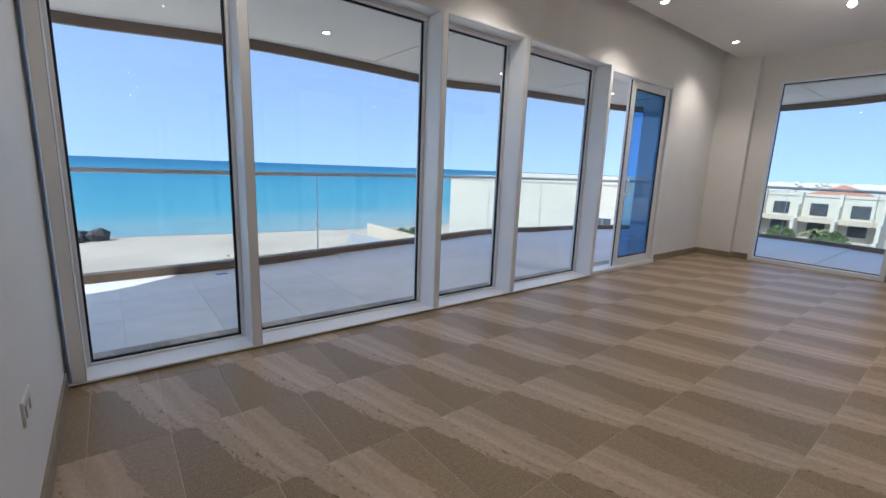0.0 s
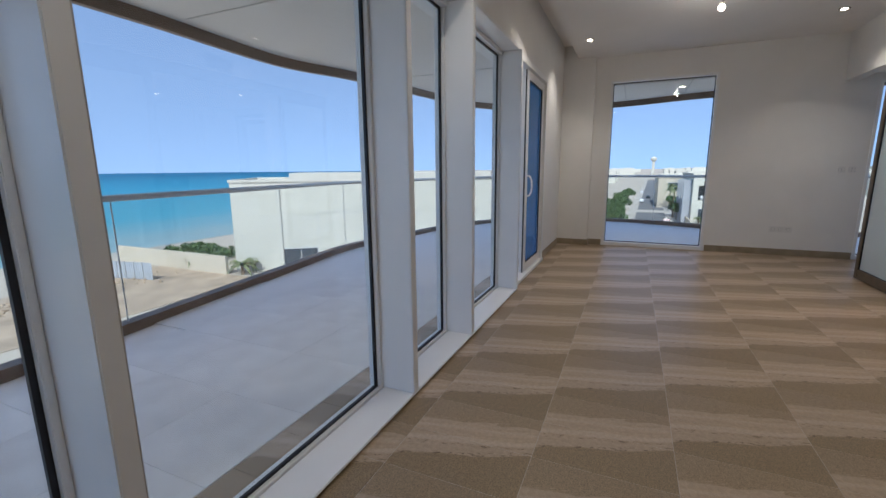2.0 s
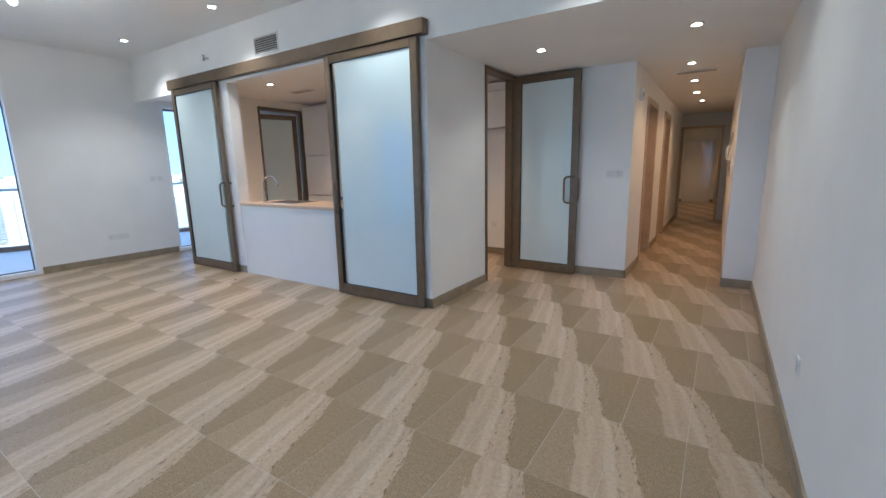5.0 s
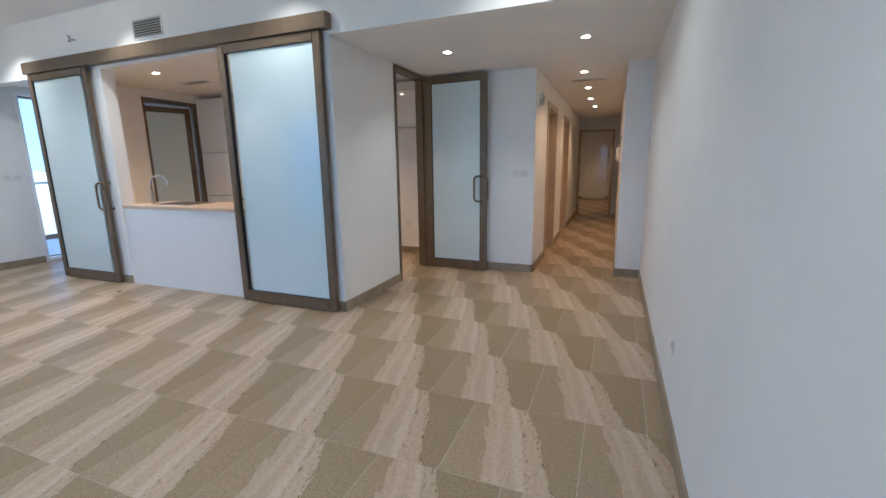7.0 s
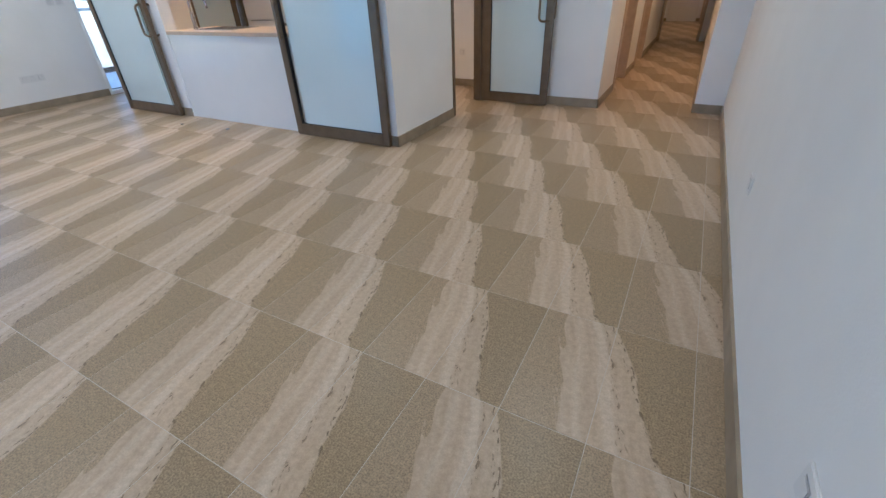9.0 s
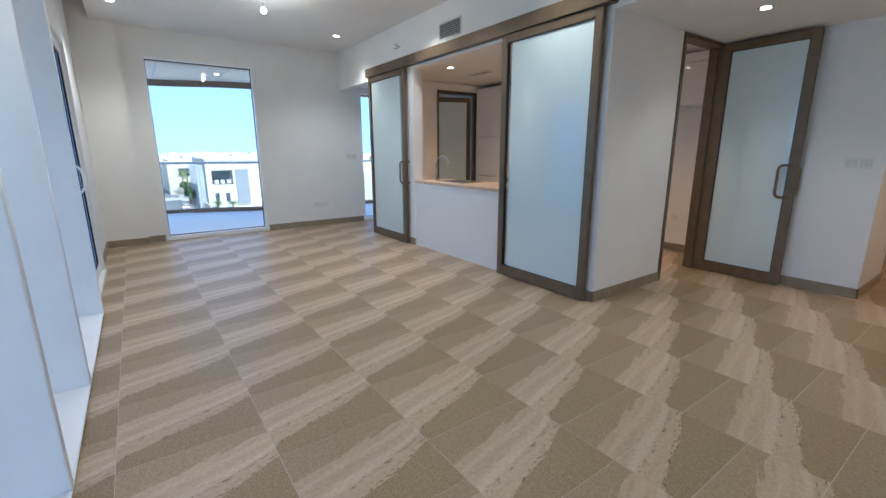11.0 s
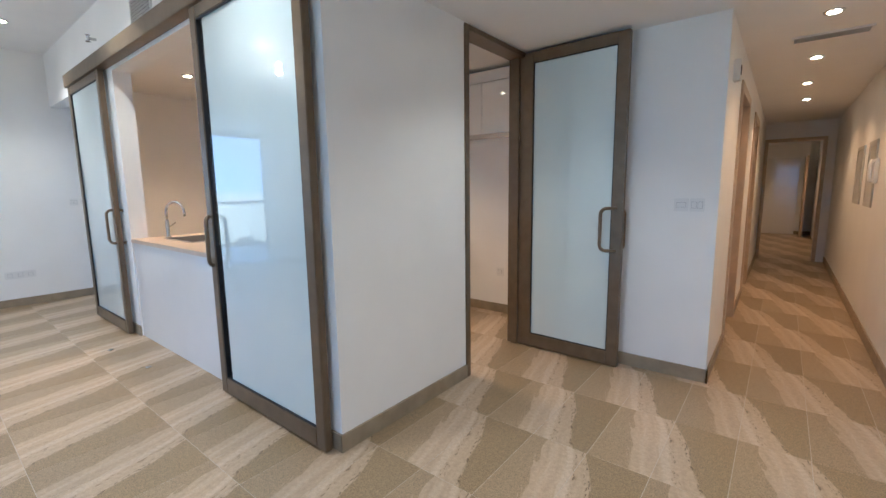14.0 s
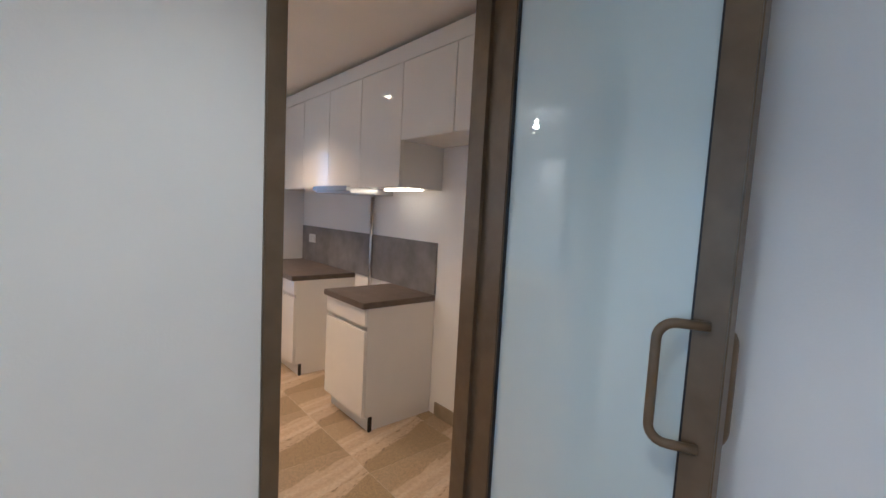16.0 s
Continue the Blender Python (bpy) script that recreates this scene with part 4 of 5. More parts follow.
# ---- outside ----
G = -13.0
bm = bmesh.new()
bmesh.ops.create_grid(bm, x_segments=2, y_segments=2, size=4600)
gr = mesh_object("ground", bm, SAND)
gr.matrix_basis = pose(0, 0, G)
structure(gr, "pale sandy ground and beach", "ground")
bm = bmesh.new()
shore = [Vector((-4500, 130, 0)), Vector((-300, 108, 0))] + smooth_line([(-60, 100, 0), (0, 94, 0), (25, 90, 0), (55, 86, 0), (90, 88, 0), (130, 104, 0)], 6) + [Vector((400, 260, 0)), Vector((4500, 2600, 0))]
vs = [bm.verts.new(p) for p in shore] + [bm.verts.new((4500, 4500, 0)), bm.verts.new((-4500, 4500, 0))]
bm.faces.new(vs)
bmesh.ops.triangulate(bm, faces=bm.faces[:])
bmesh.ops.recalc_face_normals(bm, faces=bm.faces[:])
se = mesh_object("water", bm, SEA)
se.matrix_basis = pose(0, 0, G + 0.05)
structure(se, "calm turquoise sea to the horizon", "water")
bm = bmesh.new()
add_box(bm, (-60, -4.0, 0.02), (420, 4.0, 0.06), pose(130, -2.6, 0, 0, 0, -2.0))
rd = mesh_object("road", bm, ASPHALT)
rd.matrix_basis = pose(0, 0, G)
for name, side in (("pavement_north", 1), ("pavement_south", -1)):
    bm = bmesh.new()
    lo_y, hi_y = sorted((4.15 * side, 6.6 * side))
    add_box(bm, (-60, lo_y, 0.0), (420, hi_y, 0.15), pose(130, -2.6, 0, 0, 0, -2.0))
    k0, k1 = sorted((4.0 * side, 4.148 * side))
    add_box(bm, (-60, k0, 0.0), (420, k1, 0.17), pose(130, -2.6, 0, 0, 0, -2.0))
    pv = mesh_object(name, bm, PAVING)
    pv.matrix_basis = pose(0, 0, G)
    structure(pv, "pale paved footway with kerb along the street", "pavement")
bm = bmesh.new()
add_box(bm, (22, -4.0, 0.062), (30, 4.0, 0.10), pose(130, -2.6, 0, 0, 0, -2.0))
cr = mesh_object("road_crossing", bm, PAVING)
cr.matrix_basis = pose(0, 0, G)
structure(cr, "raised pale paved crossing on the street", "road")
structure(rd, "grey asphalt street between villas", "road")
dm = box("soil_patch", (12, 48, G + 0.01), (41, 68, G + 0.05), DIRT)
structure(dm, "disturbed reddish soil by the beach", "ground")


def villa(x, y, rz, w, d, h, mat, wins, label, parapet=None, roof=None):
    """A flat-roofed villa; wins: (side, along, z, width, height), side 0 its -y face and 1 its -x face."""
    root = empty("villa", x, y, G, rz)
    box("wall", (0, 0, 0), (w, d, h), mat, root)
    boxes("roof_edge", [((-0.15, -0.15, h), (w + 0.15, 0.25, h + 0.35)), ((-0.15, d - 0.25, h), (w + 0.15, d + 0.15, h + 0.35)), ((-0.15, 0.25, h), (0.25, d - 0.25, h + 0.35)), ((w - 0.25, 0.25, h), (w + 0.15, d - 0.25, h + 0.35))], mat, root)
    if parapet:
        box("upper_storey", (parapet[0], parapet[1], h), (parapet[2], parapet[3], parapet[4]), mat, root)
    if roof:
        b = bmesh.new()
        vv = bmesh.ops.create_cone(b, cap_ends=True, segments=4, radius1=roof, radius2=0.3, depth=2.2, matrix=Matrix.Translation((w / 2, d / 2, h + 1.4)) @ Matrix.Rotation(radians(45), 4, "Z"))
        mesh_object("roof", b, ROOFTILE, root)
    for side, a, z, ww, hh in wins:
        if side == 0:
            f = boxes("window", [((a, -0.06, z), (a + ww, 0.05, z + 0.12)), ((a, -0.06, z + hh - 0.12), (a + ww, 0.05, z + hh)), ((a, -0.06, z + 0.12), (a + 0.12, 0.05, z + hh - 0.12)), ((a + ww - 0.12, -0.06, z + 0.12), (a + ww, 0.05, z + hh - 0.12)), ((a + ww / 2 - 0.05, -0.06, z + 0.12), (a + ww / 2 + 0.05, 0.05, z + hh - 0.12))], GREYMETAL, root)
            box("glass", (a + 0.12, -0.02, z + 0.12), (a + ww - 0.12, 0.03, z + hh - 0.12), DARKGLASS, root)
        else:
            f = boxes("window", [((-0.06, a, z), (0.05, a + ww, z + 0.12)), ((-0.06, a, z + hh - 0.12), (0.05, a + ww, z + hh)), ((-0.06, a, z + 0.12), (0.05, a + 0.12, z + hh - 0.12)), ((-0.06, a + ww - 0.12, z + 0.12), (0.05, a + ww, z + hh - 0.12)), ((-0.06, a + ww / 2 - 0.05, z + 0.12), (0.05, a + ww / 2 + 0.05, z + hh - 0.12))], GREYMETAL, root)
            box("glass", (-0.02, a + 0.12, z + 0.12), (0.03, a + ww - 0.12, z + hh - 0.12), DARKGLASS, root)
    return tagged(root, label, "villa")


# the white seaside villa: its long face runs from the shore side towards the street
v = villa(43.0, 54.0, -52, 40, 22, 12.7, VILLA, [(0, 6.5, 0.0, 5.0, 3.0), (0, 15.5, 0.8, 3.0, 2.2), (0, 22.0, 5.2, 2.6, 2.7), (0, 30, 5.2, 2.4, 2.7), (0, 34, 0.8, 3.0, 2.4)],
          "large cream rendered seaside villa with flat roof", (8, 0.6, 39, 21, 13.9))
boxes("wall_joint", [((11.6, -0.02, 3.2), (11.68, -0.004, 8.2)), ((11.68, -0.02, 8.12), (21.0, -0.004, 8.2)), ((21.0, -0.02, 0), (21.08, -0.004, 12.6))], GREYMETAL, v)
box("shutter", (20.6, -0.5, 10.0), (22.4, -0.05, 12.2), GREYMETAL, v)

# street villas to the east
random.seed(4)


def street_villa(x, y, w, d, h, label):
    """A cream villa whose west face has a deep loggia, two low windows and a louvred bay; grey fins stand along the street side."""
    root = empty("villa", x, y, G)
    l0, l1, z0, z1 = d - 6.0, d - 1.2, 6.3, 9.9
    boxes("wall", [((2.6, 0, 0), (w, d, h)), ((0, l1, 0), (2.6, d, h)), ((0, 0, 0), (2.6, l0, h)), ((0, l0, 0), (2.6, l1, z0)), ((0, l0, z1), (2.6, l1, h))], VILLA, root)
    boxes("roof_edge", [((-0.2, -0.2, h), (w + 0.2, 0.3, h + 0.4)), ((-0.2, d - 0.3, h), (w + 0.2, d + 0.2, h + 0.4)), ((-0.2, 0.3, h), (0.3, d - 0.3, h + 0.4)), ((w - 0.3, 0.3, h), (w + 0.2, d - 0.3, h + 0.4))], VILLA, root)
    box("loggia_glazing", (2.5, l0 + 0.2, z0 + 0.1), (2.59, l1 - 0.2, z1 - 0.3), DARKGLASS, root)
    box("loggia_rail", (0.05, l0, z0 + 0.95), (0.12, l1, z0 + 1.02), GREYMETAL, root)
    for a in (l0 + 0.5, l0 + 1.9, l0 + 3.3):
        boxes("loggia_chair", [((0.5, a, z0 + 0.3), (1.2, a + 0.8, z0 + 0.55)), ((1.1, a, z0 + 0.5), (1.25, a + 0.8, z0 + 1.15))], CARWHITE, root)
    for a in (d - 2.6, d - 5.0):
        box("window", (-0.05, a, 2.0), (0.08, a + 1.2, 4.4), GREYMETAL, root)
        box("glass", (-0.07, a + 0.12, 2.1), (-0.052, a + 1.08, 4.3), DARKGLASS, root)
    for k in range(16):
        box("louvre", (-0.7, d - 9.6, 1.6 + k * 0.55), (-0.2, d - 6.6, 1.9 + k * 0.55), GREYRENDER, root)
    for k in range(4):
        box("fin", (2.0 + k * 5.2, d + 0.02, 0.0), (2.9 + k * 5.2, d + 1.8, h - 1.2 - 0.4 * (k % 2)), GREYRENDER, root)
        box("side_window", (3.6 + k * 5.2, d + 0.01, 2.2), (6.2 + k * 5.2, d + 0.06, 9.6), DARKGLASS, root)
    return tagged(root, label, "villa")


street_villa(119, -30.0, 26, 19.0, 12.4, "cream villa with loggia and grey louvres beside the street")
gw = box("garden_fence", (110, -10.4, G), (150, -10.1, G + 2.2), VILLA2)
tagged(gw, "sand coloured garden wall in front of the villa", "wall")


def terrace_row(x, y, rz, n, label):
    """White terraced houses with stepped party walls and dark recessed glazing."""
    root = empty("villa", x, y, G, rz)
    w = 6.5
    box("wall", (3.5, 0, 0), (16, n * w, 11.2), VILLA, root)
    box("roof_edge", (3.3, -0.2, 11.2), (16.2, n * w + 0.2, 11.7), VILLA, root)
    for k in range(n + 1):
        boxes("party_wall", [((1.6, k * w - 0.3, 0), (3.5, k * w + 0.3, 12.0)), ((-0.4, k * w - 0.3, 0), (1.6, k * w + 0.3, 9.6)), ((-2.6, k * w - 0.3, 0), (-0.4, k * w + 0.3, 6.6)), ((-4.6, k * w - 0.3, 0), (-2.6, k * w + 0.3, 3.4))], VILLA, root)
    for k in range(n):
        a = k * w
        box("upper_glazing", (3.42, a + 2.0, 7.2), (3.49, a + w - 1.6, 9.8), DARKGLASS, root)
        box("balcony", (0.4, a + 0.3, 5.9), (3.5, a + w - 0.3, 6.9), VILLA2, root)
        box("middle_glazing", (3.40, a + 2.0, 3.4), (3.49, a + w - 1.6, 5.8), DARKGLASS, root)
        box("terrace_wall", (-3.4, a + 0.3, 0), (-3.1, a + w - 0.3, 2.2), VILLA2, root)
    b = bmesh.new()
    bmesh.ops.create_cone(b, cap_ends=True, segments=4, radius1=7.0, radius2=0.3, depth=2.0, matrix=Matrix.Translation((10, n * w * 0.4, 12.7)) @ Matrix.Rotation(radians(45), 4, "Z"))
    mesh_object("roof", b, ROOFTILE, root)
    return tagged(root, label, "villa")


terrace_row(116, 13.0, 2, 3, "white terraced villas with stepped party walls")
terrace_row(150, 16.0, 0, 4, "white terraced villas farther along the street")
lawn = box("garden_lawn", (84, 4.6, G), (114, 40, G + 0.04), SHRUBSOIL)
structure(lawn, "green garden ground between the villas", "lawn")
cp = empty("carport", 97, 9.5, G, 8)
box("roof", (0, 0, 2.7), (9, 6, 2.95), VILLA, cp, 0.04)
for px, py in ((0.3, 0.3), (8.7, 0.3), (0.3, 5.7), (8.7, 5.7)):
    box("post", (px - 0.12, py - 0.12, 0), (px + 0.12, py + 0.12, 2.7), GREYMETAL, cp)
tagged(cp, "white flat-roofed carport beside the street", "carport")
villa(172, -24, 0, 30, 18, 10.5, VILLA2, [(1, 3, 6, 4, 3), (1, 11, 6, 4, 3)], "sand coloured flat-roofed villa along the street")
villa(215, 25, 0, 40, 26, 10.0, VILLA, [(1, 4, 5, 3, 3), (1, 14, 5, 3, 3)], "cream terrace of villas by the street")
villa(230, -34, 0, 40, 24, 10.5, VILLA, [(1, 4, 5, 3, 3), (1, 14, 5, 3, 3)], "cream terrace of villas farther along")

# the far town as many low blocks
rng = random.Random(7)
bm = bmesh.new()
for k in range(420):
    d = rng.uniform(300, 1500)
    a = radians(rng.uniform(-42, 14))
    x, y = d * math.cos(a), d * math.sin(a)
    w, dd, h = rng.uniform(14, 34), rng.uniform(14, 34), rng.uniform(8.0, 12.5)
    if abs(y + 2.6 + (x - 130) * 0.035) < 10 + w:
        continue
    add_box(bm, (x, y, G), (x + w, y + dd, G + h))
    if rng.random() < 0.6:
        add_box(bm, (x + 2, y + 2, G + h), (x + w * 0.5, y + dd * 0.6, G + h + rng.uniform(1, 2.2)))
tagged(mesh_object("far_town", bm, VILLA), "distant town of low sand coloured houses", "town", kind="stuff")
b = bmesh.new()
disc_stack(b, [(3.0, 0), (2.2, 24), (5.5, 28), (5.5, 31), (1.0, 34)], 16)
wt = mesh_object("water_tower", b, VILLA)
wt.matrix_basis = pose(900, -30, G)
tagged(wt, "distant pale tower above the town", "tower")

# garden wall, sheet fence, pole and rocks by the beach
tagged(box("garden_wall", (40.8, 53.5, G), (41.2, 78, G + 2.6), VILLA2), "cream garden wall beside the beach", "wall")
fe = empty("site_fence", 33.0, 70.0, G, -80)
for k in range(7):
    b = bmesh.new()
    for j in range(8):
        add_box(b, (k * 1.45 + j * 0.18, -0.02 if j % 2 else 0.02, 0.1), (k * 1.45 + j * 0.18 + 0.17, 0.03 if j % 2 else 0.07, 2.4))
    mesh_object("sheet", b, ZINC, fe)
    box("post", (k * 1.45 - 0.06, -0.1, 0), (k * 1.45 - 0.01, 0.0, 2.5), GREYMETAL, fe)
tagged(fe, "pale corrugated metal site fence on the sand", "fence")
b = bmesh.new()
tube(b, [(0, 0, 0), (0, 0, 2), (0, 0, 5.0)], 0.10)
add_box(b, (-0.22, -0.22, 0), (0.22, 0.22, 0.6))
add_box(b, (-0.5, -0.05, 4.3), (0.5, 0.05, 4.45))
add_box(b, (-0.2, -0.1, 4.6), (0.2, 0.1, 5.2))
po = mesh_object("camera_pole", b, GREYMETAL)
po.matrix_basis = pose(25.5, 66, G)
tagged(po, "grey metal pole with crossarm on the beach", "pole")


def rocks(name, cx, cy, n, spread, size, seed, mat, label):
    r = random.Random(seed)
    b = bmesh.new()
    for k in range(n):
        s = size * r.uniform(0.5, 1.3)
        m = Matrix.Translation((cx + r.gauss(0, spread[0]), cy + r.gauss(0, spread[1]), G + s * 0.25)) @ Euler((r.random() * 3, r.random() * 3, r.random() * 3)).to_matrix().to_4x4() @ Matrix.Diagonal((s, s * r.uniform(0.6, 1), s * r.uniform(0.5, 0.9), 1))
        bmesh.ops.create_icosphere(b, subdivisions=1, radius=0.6, matrix=m)
    return tagged(mesh_object(name, b, mat), label, "rocks", kind="stuff")


rocks("rock_groyne", -9.5, 93, 60, (3.5, 2.5), 2.4, 3, ROCK, "dark rock groyne at the water's edge")
rocks("sand_rubble", 26, 64, 260, (7, 3), 0.35, 5, DIRT, "pale rubble and stones on the sand")
rocks("sand_rubble", 8, 62, 200, (11, 1.6), 0.3, 6, DIRT, "scattered pale stones on the beach")


def foliage(b, cx, cy, cz, rad, n, rr, leaf=0.35):
    for k in range(n):
        a, e = rr.uniform(0, 2 * math.pi), rr.uniform(-0.5, 1.4)
        q = rad * rr.uniform(0.55, 1.1)
        p = Vector((cx + q * math.cos(a) * math.cos(e), cy + q * math.sin(a) * math.cos(e), cz + q * 0.8 * math.sin(e)))
        s = leaf * rr.uniform(0.6, 1.4)
        m = Matrix.Translation(p) @ Euler((rr.uniform(0, 6), rr.uniform(0, 6), rr.uniform(0, 6))).to_matrix().to_4x4()
        vs = [b.verts.new(m @ Vector(c)) for c in ((-s, 0, 0), (0, -s * 0.5, 0.1 * s), (s, 0, 0), (0, s * 0.5, 0.1 * s))]
        b.faces.new(vs)


def tree(x, y, h, rad, seed):
    rr = random.Random(seed)
    root = empty("garden_tree", x, y, G)
    b = bmesh.new()
    tube(b, [(0, 0, 0), (0.1, 0, h * 0.3), (0.0, 0.1, h * 0.55)], 0.18, 8)
    for k in range(5):
        a = k * 1.26
        tube(b, [(0.05, 0, h * 0.4), (0.4 * rad * math.cos(a), 0.4 * rad * math.sin(a), h * 0.6), (0.7 * rad * math.cos(a), 0.7 * rad * math.sin(a), h * 0.75)], 0.07, 6)
    mesh_object("trunk", b, TRUNK, root)
    b = bmesh.new()
    for k in range(9):
        a = rr.uniform(0, 6.28)
        q = rad * rr.uniform(0, 0.7)
        foliage(b, q * math.cos(a), q * math.sin(a), h * rr.uniform(0.55, 0.85), rad * rr.uniform(0.35, 0.55), 130, rr)
    mesh_object("crown", b, LEAF, root)
    tagged(root, "leafy green garden tree by the street", "tree", "street trees")


for k, (x, y, h, r) in enumerate([(100, 6.0, 5.0, 3.4), (107, 7.0, 5.5, 3.6), (113, 6.2, 5.0, 3.0), (128, 6.2, 6.0, 3.4), (140, 5.4, 6, 3.0), (155, 5, 6, 3), (96, 17.5, 4.5, 2.8), (104, 18, 5, 3.0),
                                 (132, -9.2, 4.5, 2.0), (142, -9.6, 4.5, 2.2), (158, -10, 5, 2.6), (175, -11, 6, 3), (190, 4, 6, 3.4), (92, 24, 4.5, 2.6), (106, 25, 5, 2.8)]):
    tree(x, y, h, r, 20 + k)


def palm(x, y, h, seed, spread=2.2):
    rr = random.Random(seed)
    root = empty("palm_tree", x, y, G)
    b = bmesh.new()
    disc_stack(b, [(0.28, 0), (0.22, h * 0.2), (0.20, h * 0.6), (0.24, h * 0.95), (0.12, h)], 10)
    mesh_object("trunk", b, TRUNK, root)
    b = bmesh.new()
    for k in range(26):
        a, up = rr.uniform(0, 6.28), rr.uniform(0.1, 1.3)
        L = spread * rr.uniform(0.8, 1.2)
        prev = None
        for j in range(7):
            t = j / 6
            r0 = L * t
            z = h + L * (math.sin(up) * t - 0.75 * t * t)
            c = Vector((r0 * math.cos(a) * math.cos(up * 0.6), r0 * math.sin(a) * math.cos(up * 0.6), z))
            wdt = 0.28 * (1 - t) + 0.04
            sidev = Vector((-math.sin(a), math.cos(a), 0)) * wdt
            cur = (b.verts.new(c - sidev - Vector((0, 0, wdt * 0.5))), b.verts.new(c), b.verts.new(c + sidev - Vector((0, 0, wdt * 0.5))))
            if prev:
                b.faces.new((prev[0], prev[1], cur[1], cur[0]))
                b.faces.new((prev[1], prev[2], cur[2], cur[1]))
            prev = cur
    mesh_object("fronds", b, PALMLEAF, root)
    tagged(root, "dusty green palm with drooping fronds", "palm", "palms")


for k, (x, y, h, s) in enumerate([(41.8, 51.5, 1.5, 2.6), (42.5, 62, 1.2, 2.4), (44.5, 52.5, 1.0, 1.8), (138, -8.6, 8, 3.2), (101, 19.5, 5, 2.8), (78, 26, 5, 2.6), (165, -9.5, 8, 3.0), (117, -12.6, 2.2, 1.6), (117, -16, 2.0, 1.5)]):
    palm(x, y, h, 50 + k, s)
bm = bmesh.new()
rr = random.Random(9)
for k in range(70):
    foliage(bm, rr.uniform(42, 54), rr.uniform(63, 77), G + 0.5, rr.uniform(0.7, 1.3), 60, rr, 0.3)
tagged(mesh_object("garden_hedge", bm, LEAF), "low dense green shrubs behind the garden wall", "shrubs", kind="stuff")


def car(x, y, rz, mat, label):
    root = empty("parked_car", x, y, G + 0.06, rz)
    b = bmesh.new()
    add_box(b, (-2.2, -0.88, 0.3), (2.2, 0.88, 0.85))
    vs = add_box(b, (-1.3, -0.80, 0.85), (1.0, 0.80, 1.45))
    for q in vs:
        if q.co.z > 1.2:
            q.co.x *= 0.72
            q.co.y *= 0.86
    bmesh.ops.bevel(b, geom=b.edges[:], offset=0.09, segments=2, affect="EDGES", clamp_overlap=True)
    mesh_object("body", b, mat, root)
    boxes("windows", [((-0.95, -0.815, 0.92), (0.75, -0.775, 1.28)), ((-0.95, 0.775, 0.92), (0.75, 0.815, 1.28))], DARKGLASS, root)
    for wx in (-1.35, 1.35):
        for wy in (-0.85, 0.85):
            b = bmesh.new()
            disc_stack(b, [(0.25, -0.1), (0.33, -0.08), (0.33, 0.08), (0.25, 0.1)], 16)
            w = mesh_object("wheel", b, TYRE, root)
            w.matrix_basis = pose(wx, wy, 0.33, 90)
    tagged(root, label, "car", "parked cars")


car(121, -6.0, 2, CARRED, "dark red car parked along the street")
car(196, -1.4, -2, CARWHITE, "white car parked along the street")
car(222, -4.6, -2, DARKGLASS, "dark car standing on the street")
car(260, -2.4, -2, CARWHITE, "white car parked at the kerb")

# ---- floor and balcony tiles ----
def tile_mesh(name, w, d, th, mat):
    b = bmesh.new()
    add_box(b, (-w / 2, -d / 2, -th), (w / 2, d / 2, 0))
    top = [ed for ed in b.edges if all(v.co.z > -1e-6 for v in ed.verts)]
    bmesh.ops.bevel(b, geom=top, offset=0.0015, segments=1, affect="EDGES")
    me = bpy.data.meshes.new(name)
    b.to_mesh(me)
    b.free()
    me.materials.append(mat)
    return me


floor = bpy.data.objects["floor"]
ROW = 0.603


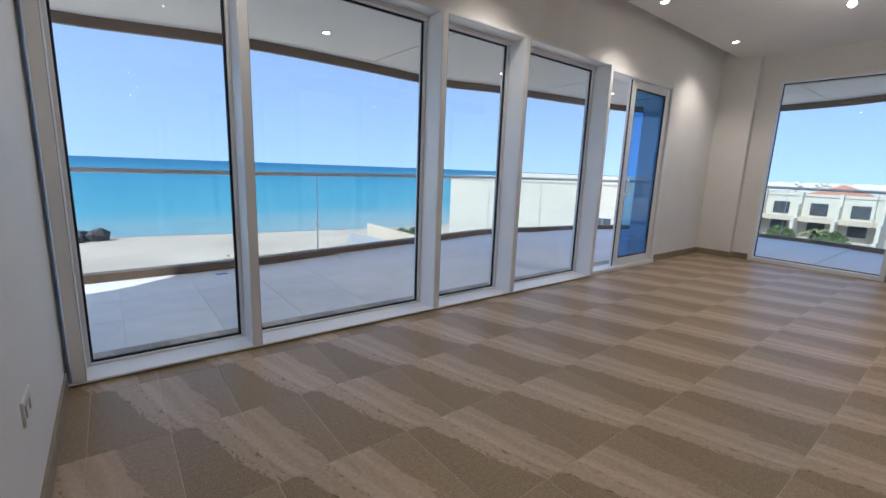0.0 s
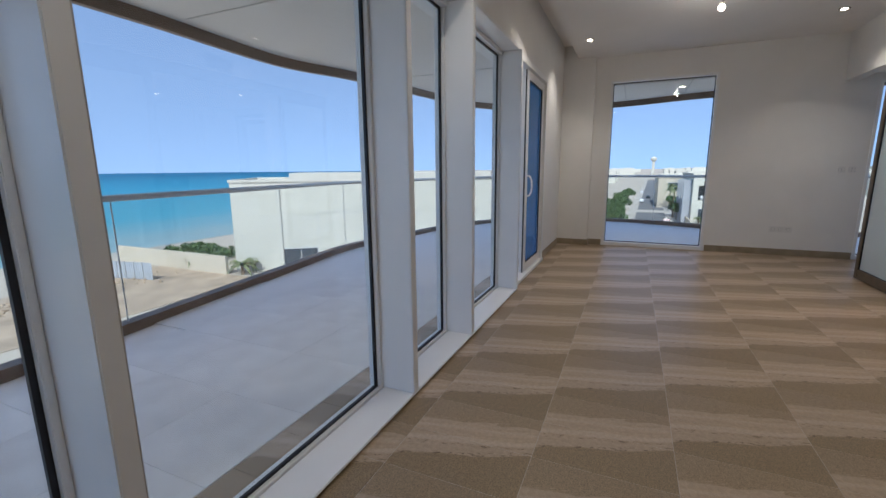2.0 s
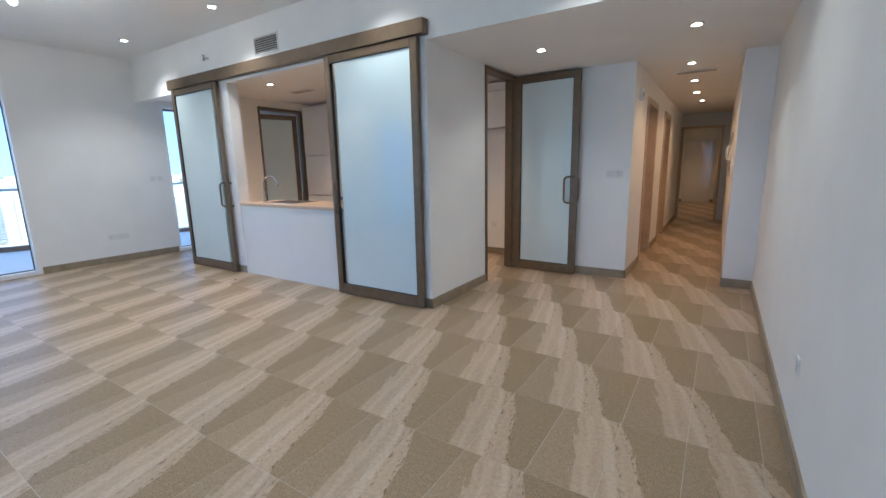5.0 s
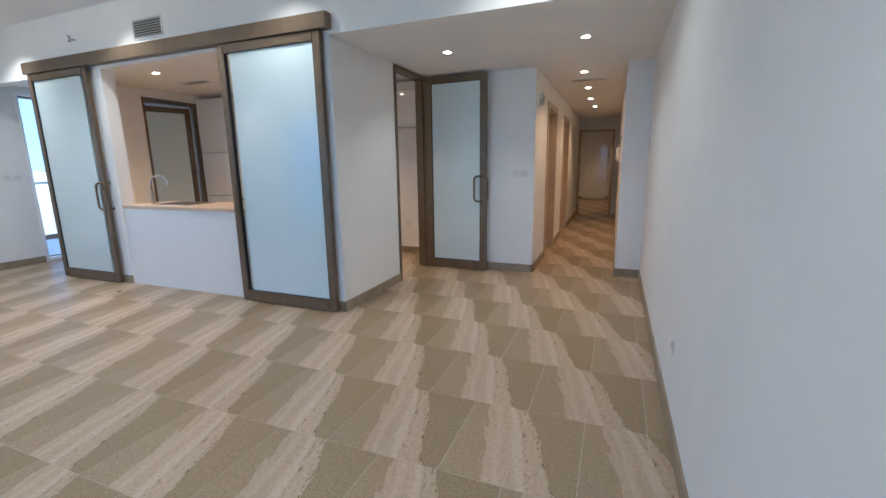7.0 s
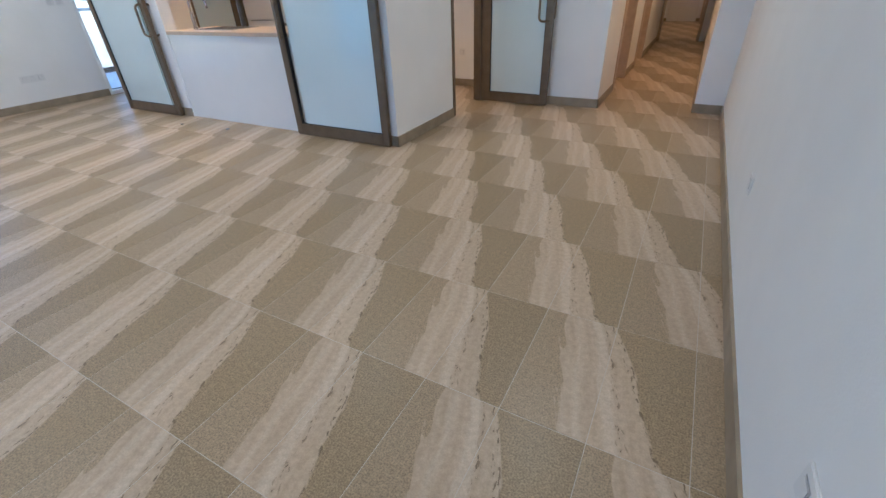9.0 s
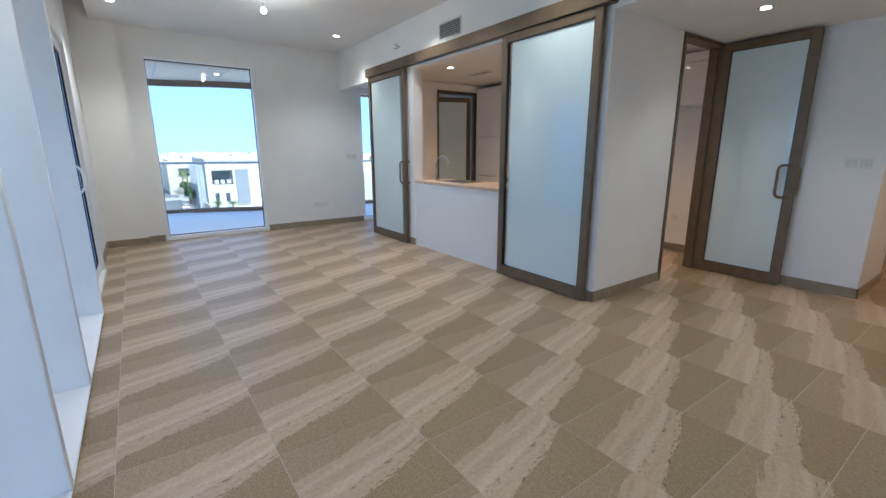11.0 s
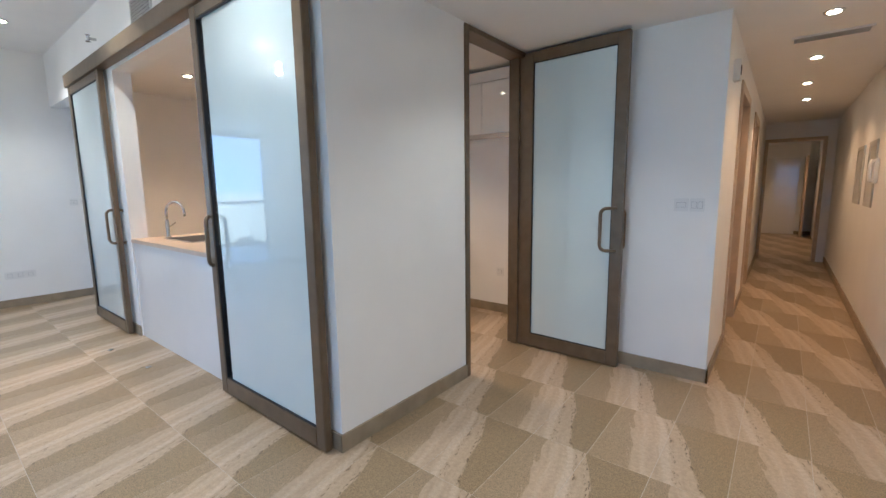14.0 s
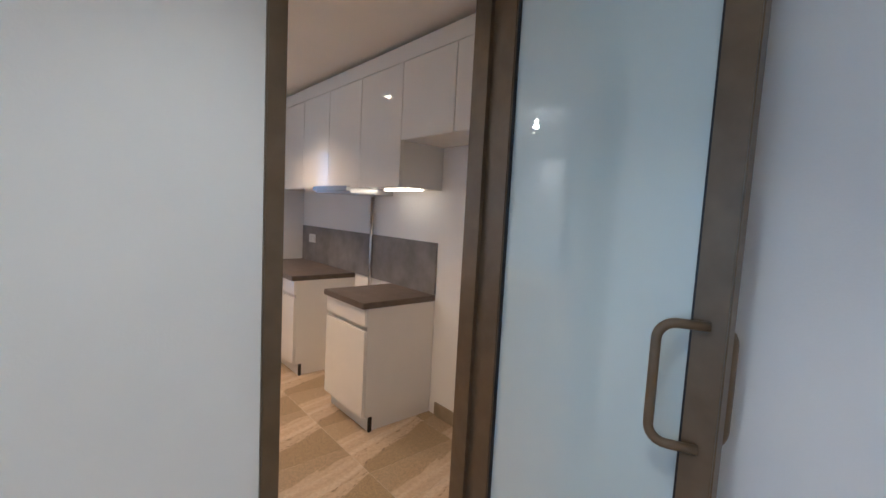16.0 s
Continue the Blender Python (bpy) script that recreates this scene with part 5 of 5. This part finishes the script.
def half_tile(x0, x1):
    b = bmesh.new()
    add_box(b, (x0 + 0.0012, -ROW / 2 + 0.0012, -0.006), (x1 - 0.0012, ROW / 2 - 0.0012, 0))
    top = [ed for ed in b.edges if all(v.co.z > -1e-6 for v in ed.verts)]
    bmesh.ops.bevel(b, geom=top, offset=0.001, segments=1, affect="EDGES")
    me = bpy.data.meshes.new("tile")
    b.to_mesh(me)
    b.free()
    me.materials.append(TILE)
    return me


HALVES = ((half_tile(-PITCH / 2, 0), -PITCH / 4), (half_tile(0, PITCH / 2), PITCH / 4))
X0, Y0 = 0.634, 2.012 - 0.5 * ROW
spare = bmesh.new()
for i in range(-3, 14):
    for j in range(-27, 4):
        x, y = X0 + (i + 0.5 * (j % 2)) * PITCH, Y0 + j * ROW
        for me, dx in HALVES:
            cx, h = x + dx, PITCH / 4
            main = cx + h > WX and cx - h < EX and y + ROW / 2 > KY and y - ROW / 2 < 3.45
            room = cx + h > WX and cx - h < EX and KBACK < y + ROW / 2
            hall = cx + h > -0.1 and cx - h < 1.3 and y + ROW / 2 > -14 and y <= KBACK
            near = main or cx - h < 5.6
            if (room or hall) and (near or x < 3.3) and y - ROW / 2 < 3.45:
                t = new("tile", me)
                t.parent = floor
                t.location = (x, y, 0)
            elif room and y - ROW / 2 < 3.45:
                add_box(spare, (cx - h + 0.0012, y - ROW / 2 + 0.0012, -0.006), (cx + h - 0.0012, y + ROW / 2 - 0.0012, 0))
tagged(mesh_object("far_tiles", spare, TILE, floor), kind="stuff")

bal = bpy.data.objects["balcony_slab"]
bme = tile_mesh("tile", 0.5985, 0.5985, 0.012, BALC)
rail_pts = [(p.x, p.y) for p in RAIL]


def inside_balcony(x, y):
    if x < 8.6:
        lim = min(rail_pts, key=lambda q: abs(q[0] - x) + (100 if q[1] < 5.2 else 0))[1]
        return 3.824 < y < lim + 0.1 and -1.6 < x
    lim = min(rail_pts, key=lambda q: abs(q[1] - y) + (100 if q[0] < 8.6 else 0))[0]
    return y < 5.9 and x < lim + 0.1 and y > -1.5


for i in range(-3, 20):
    for j in range(-3, 6):
        x, y = 0.2 + i * 0.6, 4.126 + j * 0.6
        if x < E2 + 0.3 and y < 4.1:
            continue
        if inside_balcony(x, y + 0.2) and inside_balcony(x + (0.2 if x > 8.6 else 0), y):
            t = new("tile", bme)
            t.parent = bal
            t.location = (x, y, -0.001)
